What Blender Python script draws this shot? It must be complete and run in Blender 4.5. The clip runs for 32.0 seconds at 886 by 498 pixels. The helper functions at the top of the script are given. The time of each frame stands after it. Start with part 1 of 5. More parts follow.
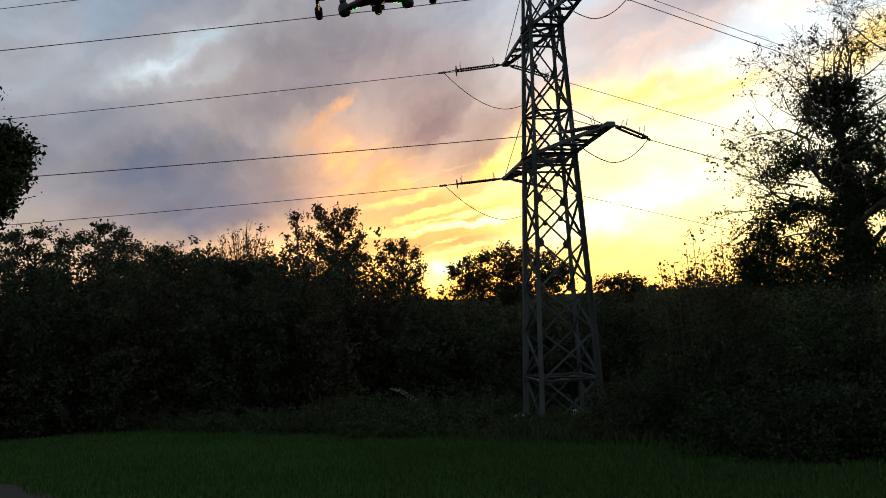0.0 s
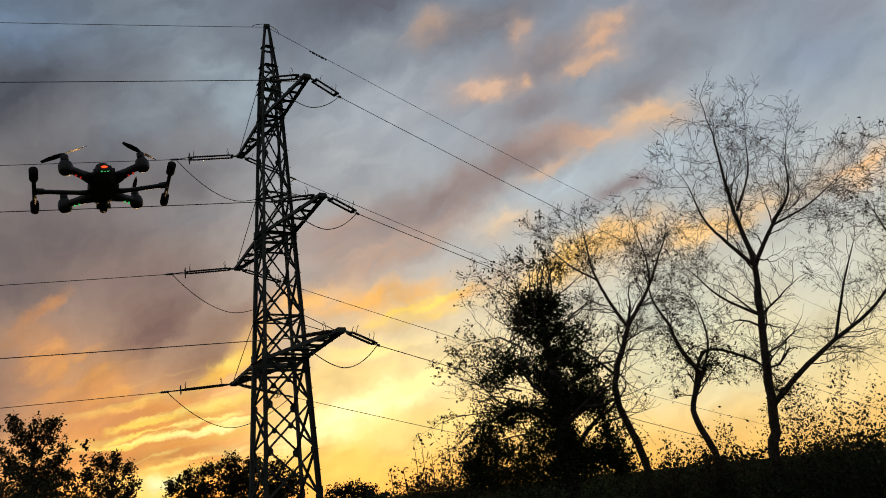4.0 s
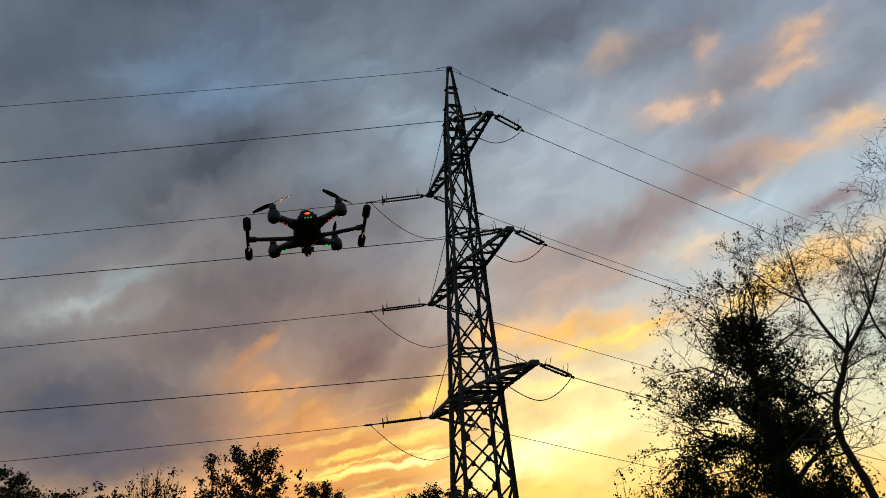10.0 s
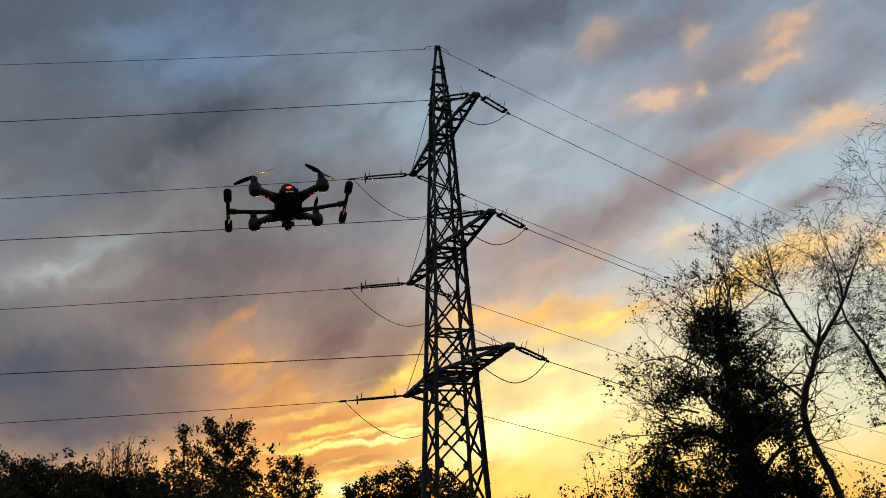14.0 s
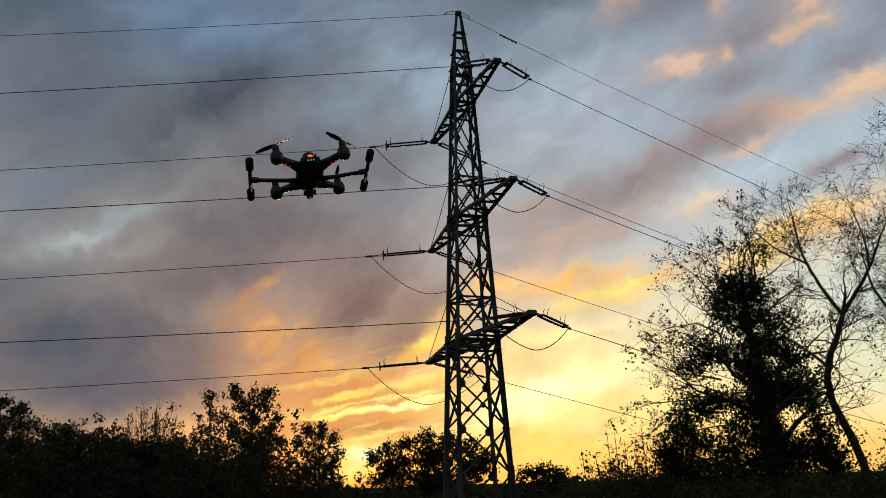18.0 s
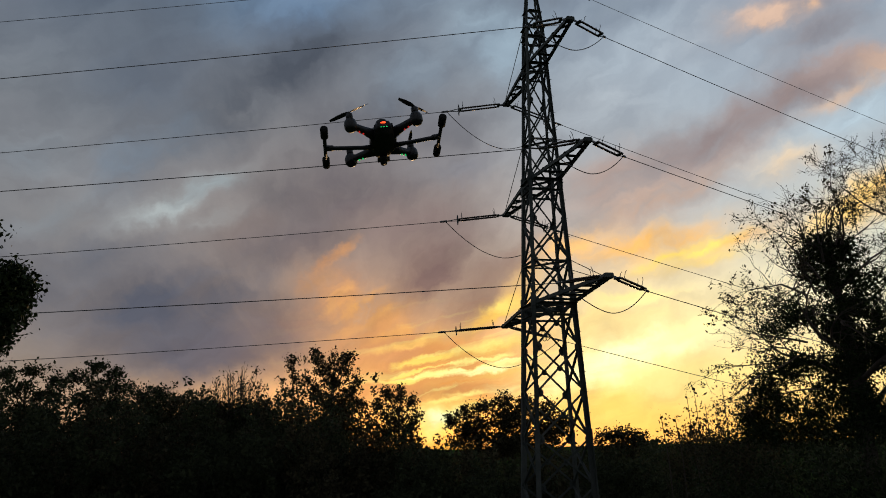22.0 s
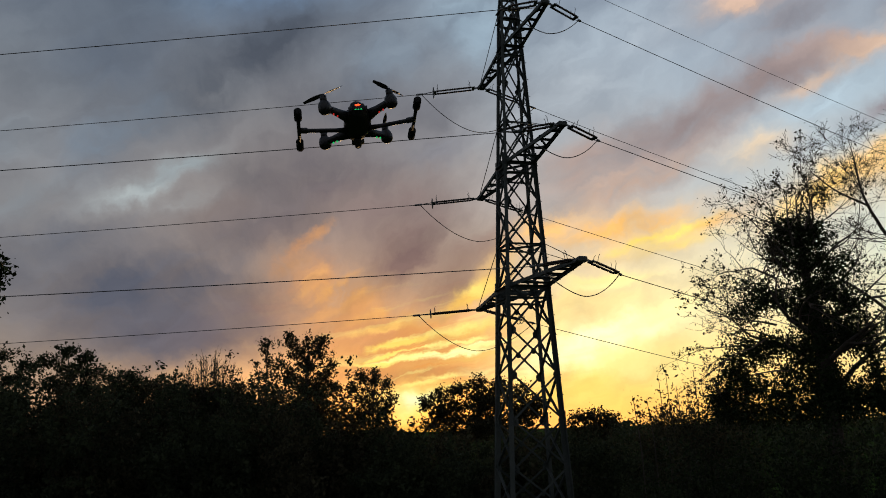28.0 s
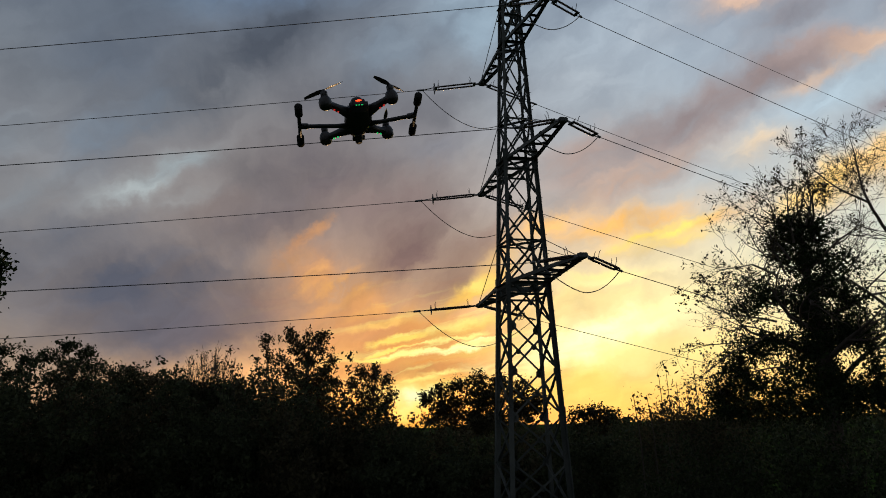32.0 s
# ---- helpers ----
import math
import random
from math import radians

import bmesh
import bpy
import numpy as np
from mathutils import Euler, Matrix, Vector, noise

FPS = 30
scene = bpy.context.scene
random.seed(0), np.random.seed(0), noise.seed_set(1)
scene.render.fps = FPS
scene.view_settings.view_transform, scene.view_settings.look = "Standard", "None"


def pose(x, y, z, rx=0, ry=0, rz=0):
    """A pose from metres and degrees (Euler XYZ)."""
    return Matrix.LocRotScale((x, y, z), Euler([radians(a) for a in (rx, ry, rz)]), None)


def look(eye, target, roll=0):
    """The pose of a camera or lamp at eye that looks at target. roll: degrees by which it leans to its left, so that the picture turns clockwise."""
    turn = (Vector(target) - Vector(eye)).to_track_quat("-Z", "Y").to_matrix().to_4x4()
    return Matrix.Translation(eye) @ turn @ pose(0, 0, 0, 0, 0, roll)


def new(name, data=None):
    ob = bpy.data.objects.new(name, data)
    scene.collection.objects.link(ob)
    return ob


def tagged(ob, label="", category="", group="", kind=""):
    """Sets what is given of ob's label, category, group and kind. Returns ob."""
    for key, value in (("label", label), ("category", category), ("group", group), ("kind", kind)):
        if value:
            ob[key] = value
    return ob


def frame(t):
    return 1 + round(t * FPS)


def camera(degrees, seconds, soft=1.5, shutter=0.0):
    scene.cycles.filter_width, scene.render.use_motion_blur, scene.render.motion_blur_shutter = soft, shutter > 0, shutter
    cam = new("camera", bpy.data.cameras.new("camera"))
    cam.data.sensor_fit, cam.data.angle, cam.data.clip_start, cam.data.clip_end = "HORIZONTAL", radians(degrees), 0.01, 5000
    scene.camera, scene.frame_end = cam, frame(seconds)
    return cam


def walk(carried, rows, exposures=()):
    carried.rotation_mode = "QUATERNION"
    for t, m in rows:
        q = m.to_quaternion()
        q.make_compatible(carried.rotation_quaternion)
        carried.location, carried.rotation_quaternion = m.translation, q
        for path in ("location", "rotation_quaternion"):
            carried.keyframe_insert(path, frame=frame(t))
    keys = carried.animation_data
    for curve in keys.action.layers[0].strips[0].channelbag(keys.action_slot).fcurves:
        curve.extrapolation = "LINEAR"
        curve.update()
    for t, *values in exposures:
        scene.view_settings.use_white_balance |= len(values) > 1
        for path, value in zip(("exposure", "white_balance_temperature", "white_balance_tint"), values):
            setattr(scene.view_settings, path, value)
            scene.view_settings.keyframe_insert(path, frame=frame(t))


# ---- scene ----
cam = camera(57.47, 32.0, soft=0.95)
PATH = [
    (0, pose(0, 0, 1.6, 93.466, 2.779, 0.000)),
    (0.5, pose(0, 0, 1.6, 93.884, 2.794, 0.065)),
    (1, pose(0, 0, 1.6, 94.568, 2.963, 0.233)),
    (1.5, pose(0, 0, 1.6, 96.182, 2.977, 0.112)),
    (2, pose(0, 0, 1.6, 99.637, 3.438, -1.714)),
    (2.5, pose(0, 0, 1.6, 103.253, 4.812, -7.547)),
    (4.5, pose(0, 0, 1.6, 106.728, 5.361, -19.206)),
    (5, pose(0, 0, 1.6, 105.985, 4.550, -11.207)),
    (5.5, pose(0, 0, 1.6, 105.331, 4.054, -3.599)),
    (6, pose(0, 0, 1.6, 106.305, 4.228, 1.332)),
    (6.5, pose(0, 0, 1.6, 109.019, 4.961, 0.968)),
    (7, pose(0, 0, 1.6, 112.868, 6.223, -3.510)),
    (7.5, pose(0, 0, 1.6, 114.888, 7.013, -8.248)),
    (8, pose(0, 0, 1.6, 114.993, 6.954, -9.907)),
    (8.5, pose(0, 0, 1.6, 113.659, 5.743, -7.923)),
    (9, pose(0, 0, 1.6, 111.611, 4.484, -4.779)),
    (9.5, pose(0, 0, 1.6, 110.479, 4.037, -3.999)),
    (10, pose(0, 0, 1.6, 109.931, 3.841, -5.059)),
    (10.5, pose(0, 0, 1.6, 108.864, 2.830, -6.801)),
    (11, pose(0, 0, 1.6, 108.160, 1.747, -6.921)),
    (11.5, pose(0, 0, 1.6, 108.432, 1.478, -5.914)),
    (12, pose(0, 0, 1.6, 109.482, 1.723, -5.405)),
    (12.5, pose(0, 0, 1.6, 110.269, 2.076, -5.954)),
    (13, pose(0, 0, 1.6, 109.700, 2.315, -6.943)),
    (13.5, pose(0, 0, 1.6, 108.872, 2.340, -7.405)),
    (14, pose(0, 0, 1.6, 108.415, 2.123, -7.116)),
    (14.5, pose(0, 0, 1.6, 108.303, 2.054, -6.322)),
    (16.5, pose(0, 0, 1.6, 106.937, 1.886, -4.732)),
    (17, pose(0, 0, 1.6, 106.659, 1.966, -5.371)),
    (17.5, pose(0, 0, 1.6, 106.390, 1.946, -5.782)),
    (18, pose(0, 0, 1.6, 106.179, 1.861, -5.604)),
    (18.5, pose(0, 0, 1.6, 106.047, 1.645, -5.574)),
    (19, pose(0, 0, 1.6, 105.988, 1.517, -5.817)),
    (19.5, pose(0, 0, 1.6, 105.830, 1.454, -5.651)),
    (20, pose(0, 0, 1.6, 105.433, 1.326, -4.836)),
    (20.5, pose(0, 0, 1.6, 104.763, 1.364, -3.178)),
    (21, pose(0, 0, 1.6, 104.132, 1.358, -1.889)),
    (21.5, pose(0, 0, 1.6, 103.774, 1.298, -1.207)),
    (22, pose(0, 0, 1.6, 103.816, 1.436, -0.259)),
    (22.5, pose(0, 0, 1.6, 104.485, 1.509, -0.026)),
    (23, pose(0, 0, 1.6, 105.014, 1.599, -0.950)),
    (23.5, pose(0, 0, 1.6, 104.955, 1.697, -1.884)),
    (24, pose(0, 0, 1.6, 104.416, 1.623, -2.089)),
    (24.5, pose(0, 0, 1.6, 104.106, 1.656, -1.847)),
    (25, pose(0, 0, 1.6, 103.808, 1.689, -2.045)),
    (25.5, pose(0, 0, 1.6, 103.470, 1.783, -2.392)),
    (26, pose(0, 0, 1.6, 103.061, 1.896, -2.704)),
    (26.5, pose(0, 0, 1.6, 102.882, 1.990, -2.664)),
    (28.5, pose(0, 0, 1.6, 102.479, 1.709, -1.936)),
    (29, pose(0, 0, 1.6, 102.368, 1.780, -2.359)),
    (29.5, pose(0, 0, 1.6, 102.322, 1.839, -2.336)),
    (30, pose(0, 0, 1.6, 102.202, 1.857, -2.394)),
    (30.5, pose(0, 0, 1.6, 102.297, 1.758, -2.588)),
    (31, pose(0, 0, 1.6, 102.351, 1.715, -2.533)),
    (31.5, pose(0, 0, 1.6, 102.350, 1.688, -2.271)),
    (32, pose(0, 0, 1.6, 102.305, 1.641, -2.020)),
]
EXPOSURES = [(0.0, 0.92, 6150, 10), (1.0, 0.86, 6150, 10), (1.6, 0.7, 6200, 10), (2.1, 0.48, 6300, 10), (2.6, 0.27, 6500, 10), (4.5, -0.04, 7100, 14), (5.2, 0.0, 6950, 13), (6.0, 0.26, 6500, 10),
             (7.0, 0.24, 6700, 10), (8.0, 0.25, 7050, 10), (9.0, 0.16, 6700, 11), (10.0, 0.1, 6600, 10), (14.0, 0.08, 6600, 10), (20.0, 0.08, 6500, 10), (26.0, 0.1, 6450, 10), (32.0, 0.1, 6400, 10)]
walk(cam, PATH, EXPOSURES)
SKY_STRENGTH = 1.0

# ---- world, sun, exposure ----
SUN_AZ, SUN_EL = -0.9, 1.8          # degrees from +y towards +x, degrees above the horizon


def lin(c):
    """An 8-bit display colour as a linear one."""
    return tuple((v / 255 / 12.92) if v <= 10 else ((v / 255 + 0.055) / 1.055) ** 2.4 for v in c)


world = bpy.data.worlds.new("dusk_sky")
scene.world = world
world.use_nodes = True
wt = world.node_tree
wt.nodes.clear()


def wn(kind, **values):
    n = wt.nodes.new(kind)
    for k, v in values.items():
        n.inputs[int(k[1:])].default_value = v
    return n


def wmath(op, a, b=None, c=None, clamp=False):
    n = wt.nodes.new("ShaderNodeMath")
    n.operation = op
    n.use_clamp = clamp
    for i, v in enumerate((a, b, c)):
        if v is None:
            continue
        if isinstance(v, (int, float)):
            n.inputs[i].default_value = v
        else:
            wt.links.new(v, n.inputs[i])
    return n.outputs[0]


def wmix(fac, a, b, blend="MIX"):
    n = wt.nodes.new("ShaderNodeMixRGB")
    n.blend_type = blend
    for i, v in enumerate((fac, a, b)):
        if isinstance(v, (int, float)):
            n.inputs[i].default_value = v
        elif isinstance(v, tuple):
            n.inputs[i].default_value = (*v, 1)
        else:
            wt.links.new(v, n.inputs[i])
    return n.outputs[0]


def wramp(fac, stops):
    n = wt.nodes.new("ShaderNodeValToRGB")
    e = n.color_ramp.elements
    while len(e) < len(stops):
        e.new(0.5)
    for i, (p, c) in enumerate(stops):
        e[i].position = p
        e[i].color = (*lin(c), 1)
    wt.links.new(fac, n.inputs[0])
    return n.outputs[0]


def wnoise(vec, scale, detail, rough=0.55, distortion=0.0):
    n = wt.nodes.new("ShaderNodeTexNoise")
    n.inputs["Scale"].default_value = scale
    n.inputs["Detail"].default_value = detail
    n.inputs["Roughness"].default_value = rough
    n.inputs["Distortion"].default_value = distortion
    wt.links.new(vec, n.inputs["Vector"])
    return n


tc = wt.nodes.new("ShaderNodeTexCoord")
sep = wt.nodes.new("ShaderNodeSeparateXYZ")
wt.links.new(tc.outputs["Generated"], sep.inputs[0])
az_raw = wmath("MULTIPLY", wmath("ARCTAN2", sep.outputs[0], sep.outputs[1]), 57.2958)
el_raw = wmath("MULTIPLY", wmath("ARCSINE", sep.outputs[2]), 57.2958)
# cloud edges: the directions are pushed about by two sizes of turbulence
warp_a = wt.nodes.new("ShaderNodeSeparateColor")
wt.links.new(wnoise(tc.outputs["Generated"], 7.0, 3.0).outputs["Color"], warp_a.inputs[0])
warp_b = wt.nodes.new("ShaderNodeSeparateColor")
wt.links.new(wnoise(tc.outputs["Generated"], 26.0, 4.0, 0.6).outputs["Color"], warp_b.inputs[0])


def warped(raw, i, big=3.6, small=2.4):
    s = wmath("MULTIPLY_ADD", wmath("SUBTRACT", warp_a.outputs[i], 0.5), big, raw)
    return wmath("MULTIPLY_ADD", wmath("SUBTRACT", warp_b.outputs[i], 0.5), small, s)


az, el = warped(az_raw, 0), warped(el_raw, 1)
az_soft, el_soft = az, el
warp_c = wt.nodes.new("ShaderNodeSeparateColor")
wt.links.new(wnoise(tc.outputs["Generated"], 62.0, 4.0, 0.6).outputs["Color"], warp_c.inputs[0])
az_thin = wmath("MULTIPLY_ADD", wmath("SUBTRACT", warp_c.outputs[0], 0.5), 1.6, warped(az_raw, 0, 1.0, 1.4))
el_thin = wmath("MULTIPLY_ADD", wmath("SUBTRACT", warp_c.outputs[1], 0.5), 0.55, warped(el_raw, 1, 0.9, 1.0))
# streaks of cloud that run towards the point where they meet low in the west
dx, dy = wmath("ADD", az, 6.0), wmath("ADD", el, -1.0)
comb = wt.nodes.new("ShaderNodeCombineXYZ")
wt.links.new(wmath("MULTIPLY", wmath("ARCTAN2", dy, dx), 5.0), comb.inputs[0])
wt.links.new(wmath("MULTIPLY", wmath("SQRT", wmath("ADD", wmath("MULTIPLY", dx, dx), wmath("MULTIPLY", dy, dy))), 0.11), comb.inputs[1])
streak = wnoise(comb.outputs[0], 1.0, 7.0, 0.62).outputs["Fac"]
# long soft rolls of cloud, tilted up to the north
roll = wt.nodes.new("ShaderNodeCombineXYZ")
wt.links.new(wmath("MULTIPLY", wmath("ADD", wmath("MULTIPLY", az, 0.94), wmath("MULTIPLY", el, 0.34)), 0.085), roll.inputs[0])
wt.links.new(wmath("MULTIPLY", wmath("SUBTRACT", wmath("MULTIPLY", el, 0.94), wmath("MULTIPLY", az, 0.34)), 0.22), roll.inputs[1])
puff = wnoise(roll.outputs[0], 1.0, 7.0, 0.52, 0.4).outputs["Fac"]
fleece = wnoise(roll.outputs[0], 2.4, 5.0, 0.52, 0.3).outputs["Fac"]
cloud = wmath("ADD", wmath("MULTIPLY", streak, 0.35), wmath("ADD", wmath("MULTIPLY", puff, 0.3), wmath("MULTIPLY", fleece, 0.35)))

# clear dusk sky, cooler and darker away from the sunset
up = wmath("DIVIDE", el_raw, 90.0, clamp=True)
cool = wramp(up, [(0.0, (112, 102, 106)), (0.09, (102, 98, 108)), (0.17, (104, 105, 115)), (0.25, (98, 104, 115)),
                  (0.33, (86, 99, 117)), (0.45, (76, 90, 109)), (1.0, (44, 54, 70))])
warm = wramp(up, [(0.0, (246, 194, 98)), (0.05, (250, 220, 146)), (0.1, (226, 220, 190)), (0.17, (180, 190, 196)),
                  (0.25, (160, 176, 192)), (0.33, (132, 150, 172)), (0.45, (104, 122, 148)), (1.0, (44, 54, 70))])
side = wt.nodes.new("ShaderNodeMapRange")
side.interpolation_type = "SMOOTHSTEP"
side.inputs[1].default_value, side.inputs[2].default_value = -8.0, 26.0
wt.links.new(az, side.inputs[0])
sky = wmix(side.outputs[0], cool, warm)
sky_model = wt.nodes.new("ShaderNodeTexSky")
sky_model.sky_type = "NISHITA"
sky_model.sun_disc = False
sky_model.sun_elevation, sky_model.sun_rotation = radians(SUN_EL), radians(SUN_AZ)
sky = wmix(0.05, sky, sky_model.outputs[0], "ADD")
# the cloud sheet: darker bellies and lighter gaps all over
sky = wmix(wmath("MULTIPLY", wmath("MULTIPLY_ADD", cloud, 3.2, -1.35, clamp=True), 0.42), sky, lin((96, 94, 104)))
sky = wmix(wmath("MULTIPLY", wmath("MULTIPLY_ADD", cloud, -3.4, 1.45, clamp=True), 0.3), sky, lin((176, 188, 200)))

# one bank of cloud, as a node group
bank = bpy.data.node_groups.new("cloud_bank", "ShaderNodeTree")
for nm, kind in (("az", "NodeSocketFloat"), ("el", "NodeSocketFloat"), ("cloud", "NodeSocketFloat"), ("sky", "NodeSocketColor"),
                 ("az0", "NodeSocketFloat"), ("el0", "NodeSocketFloat"), ("long", "NodeSocketFloat"), ("wide", "NodeSocketFloat"),
                 ("cos", "NodeSocketFloat"), ("sin", "NodeSocketFloat"), ("colour", "NodeSocketColor"), ("amount", "NodeSocketFloat"), ("ragged", "NodeSocketFloat"), ("crisp", "NodeSocketFloat")):
    bank.interface.new_socket(nm, in_out="INPUT", socket_type=kind)
bank.interface.new_socket("sky", in_out="OUTPUT", socket_type="NodeSocketColor")
gin, gout = bank.nodes.new("NodeGroupInput"), bank.nodes.new("NodeGroupOutput")


def gm(op, a, b=None, c=None, clamp=False):
    n = bank.nodes.new("ShaderNodeMath")
    n.operation, n.use_clamp = op, clamp
    for i, v in enumerate((a, b, c)):
        if isinstance(v, (int, float)):
            n.inputs[i].default_value = v
        elif isinstance(v, str):
            bank.links.new(gin.outputs[v], n.inputs[i])
        elif v is not None:
            bank.links.new(v, n.inputs[i])
    return n.outputs[0]


gx, gy = gm("SUBTRACT", "az", "az0"), gm("SUBTRACT", "el", "el0")
gu = gm("DIVIDE", gm("ADD", gm("MULTIPLY", gx, "cos"), gm("MULTIPLY", gy, "sin")), "long")
gv = gm("DIVIDE", gm("SUBTRACT", gm("MULTIPLY", gy, "cos"), gm("MULTIPLY", gx, "sin")), "wide")
gq = gm("ADD", gm("MULTIPLY", gu, gu), gm("MULTIPLY", gv, gv))
gmask = gm("POWER", 2.71828, gm("MULTIPLY", gq, -0.9))
grag = gm("MULTIPLY_ADD", gm("MULTIPLY_ADD", "cloud", 7.0, -3.5), "ragged", 1.0)
gsharp = gm("MULTIPLY_ADD", gm("SUBTRACT", gm("MULTIPLY", gmask, grag), 0.5), "crisp", 0.5, clamp=True)
gfac = gm("MULTIPLY", gsharp, "amount", clamp=True)
gmix = bank.nodes.new("ShaderNodeMixRGB")
bank.links.new(gfac, gmix.inputs[0])
bank.links.new(gin.outputs["sky"], gmix.inputs[1])
bank.links.new(gin.outputs["colour"], gmix.inputs[2])
bank.links.new(gmix.outputs[0], gout.inputs[0])


def patch(a, e, long, wide, turn, colour, amount, ragged, crisp=1.0):
    """A bank of cloud or a clearing about one direction of the sky, in degrees; thin streaks are torn less than broad banks."""
    global sky
    az, el = (az_thin, el_thin) if wide < 0.62 else (az_soft, el_soft)
    g = wt.nodes.new("ShaderNodeGroup")
    g.node_tree = bank
    for nm, s in (("az", az), ("el", el), ("cloud", cloud), ("sky", sky)):
        wt.links.new(s, g.inputs[nm])
    for nm, v in (("az0", a), ("el0", e), ("long", long), ("wide", wide), ("cos", math.cos(radians(turn))), ("sin", math.sin(radians(turn))),
                  ("colour", (*lin(colour), 1)), ("amount", amount), ("ragged", ragged), ("crisp", crisp)):
        g.inputs[nm].default_value = v
    sky = g.outputs[0]


patch(-22.2, 31.0, 5.8, 2.20, 21, (72, 83, 101), 0.7, 0.5)
patch(-14.2, 31.7, 4.9, 2.27, 26, (104, 129, 156), 0.95, 0.4)
patch(-8.3, 31.3, 5.4, 2.02, 14, (108, 134, 166), 0.95, 0.4)
patch(-20.0, 28.3, 4.3, 1.71, 24, (88, 96, 109), 0.6, 0.8)
patch(0.0, 33.0, 5.2, 2.47, 14, (120, 138, 158), 0.8, 0.5)
patch(5.4, 28.4, 2.6, 3.32, 55, (146, 166, 184), 0.85, 0.5)
patch(-10.5, 26.4, 5.6, 2.27, 19, (68, 75, 88), 0.85, 0.6)
patch(-14.6, 23.2, 3.6, 1.83, 26, (74, 80, 92), 0.75, 0.7)
patch(-19.4, 20.8, 3.0, 1.65, 28, (104, 117, 133), 0.7, 0.8)
patch(-21.5, 24.4, 4.6, 2.2, 20, (82, 93, 110), 0.65, 0.5)
patch(-5.4, 23.2, 5.7, 1.92, 12, (83, 85, 96), 0.75, 0.6)
patch(-1.2, 26.0, 3.8, 1.72, 19, (126, 140, 156), 0.75, 0.6)
patch(2.2, 22.6, 4.0, 1.75, 14, (100, 101, 111), 0.6, 0.6)
patch(1.8, 19.8, 4.0, 1.10, 9, (138, 140, 150), 0.75, 0.7)
patch(-19.2, 16.1, 2.7, 0.87, 21, (167, 174, 177), 1.0, 0.9)
patch(-16.6, 17.8, 2.3, 0.73, 31, (151, 161, 167), 0.95, 0.9)
patch(-15.7, 15.8, 2.2, 0.61, 20, (157, 157, 158), 0.95, 0.9)
patch(-12.2, 17.6, 2.4, 1.16, -31, (115, 112, 114), 0.6, 1.0)
patch(-13.5, 14.8, 2.3, 1.03, 24, (128, 114, 110), 0.6, 0.8)
patch(-21.9, 18.6, 2.1, 1.73, 49, (112, 125, 141), 0.7, 0.8)
patch(-22.5, 13.2, 4.2, 1.6, 8, (84, 92, 108), 0.6, 0.5)
patch(-6.4, 17.7, 6.7, 2.36, 7, (97, 92, 99), 0.8, 0.5)
patch(-10.4, 13.7, 4.3, 1.47, 12, (98, 93, 101), 0.7, 0.5)
patch(-20.2, 9.9, 3.7, 2.31, 3, (76, 83, 100), 0.9, 0.4)
patch(-14.9, 10.2, 3.3, 2.41, 2, (86, 88, 100), 0.8, 0.4)
patch(-16.3, 6.9, 5.3, 1.75, 1, (88, 89, 102), 0.8, 0.4)
patch(-10.5, 8.8, 3.1, 2.04, 1, (112, 101, 104), 0.75, 0.4)
patch(-1.5, 15.4, 5.5, 2.18, 10, (126, 108, 108), 0.75, 0.4)
patch(-3.8, 8.7, 2.4, 0.94, 35, (230, 170, 104), 0.85, 1.1)
patch(-4.5, 7.0, 3.2, 0.58, 7, (196, 148, 112), 0.6, 1.0)
patch(0.1, 11.8, 4.2, 2.40, 24, (116, 93, 93), 0.9, 0.35)
patch(3.3, 10.0, 2.9, 1.31, 28, (122, 93, 88), 0.85, 0.4)
patch(5.4, 12.1, 2.5, 1.32, 38, (140, 112, 104), 0.6, 0.5)
patch(4.7, 9.3, 3.1, 0.48, 26, (255, 202, 92), 0.95, 0.8)
patch(6.5, 10.5, 1.7, 0.88, 37, (250, 196, 100), 0.8, 0.8)
patch(-1.4, 7.0, 2.4, 0.68, 14, (248, 192, 92), 0.9, 0.9)
patch(1.7, 6.2, 4.9, 1.10, 8, (234, 164, 82), 0.9, 0.5)
patch(4.1, 6.9, 2.9, 0.38, 10, (255, 222, 104), 0.9, 1.0)
patch(0.1, 5.9, 3.0, 0.34, 12, (255, 226, 110), 0.95, 1.0)
patch(-1.4, 4.9, 2.4, 0.37, 6, (255, 230, 122), 0.95, 0.9)
patch(4.0, 5.0, 3.7, 0.38, 4, (255, 226, 110), 0.9, 1.0)
patch(1.7, 3.9, 4.4, 0.50, 2, (240, 170, 84), 0.8, 0.8)
patch(-2.5, 4.2, 1.6, 0.82, -1, (214, 150, 96), 0.75, 0.6)
patch(0.2, 2.6, 1.2, 1.39, 8, (255, 236, 120), 1.0, 0.3)
patch(2.2, 2.8, 2.8, 0.66, 4, (255, 214, 92), 0.8, 0.8)
patch(12.0, 33.1, 5.2, 1.89, 12, (84, 91, 104), 0.7, 0.6)
patch(16.3, 30.5, 5.0, 1.38, 16, (138, 151, 165), 0.6, 0.7)
patch(17.7, 26.5, 5.8, 1.95, 14, (170, 185, 200), 0.8, 0.5)
patch(13.0, 23.0, 4.9, 1.99, 19, (168, 177, 188), 0.7, 0.6)
patch(28.5, 28.3, 8.6, 1.90, 11, (140, 133, 140), 0.65, 0.5)
patch(19.5, 19.2, 6.4, 2.18, 21, (156, 140, 140), 0.6, 0.5)
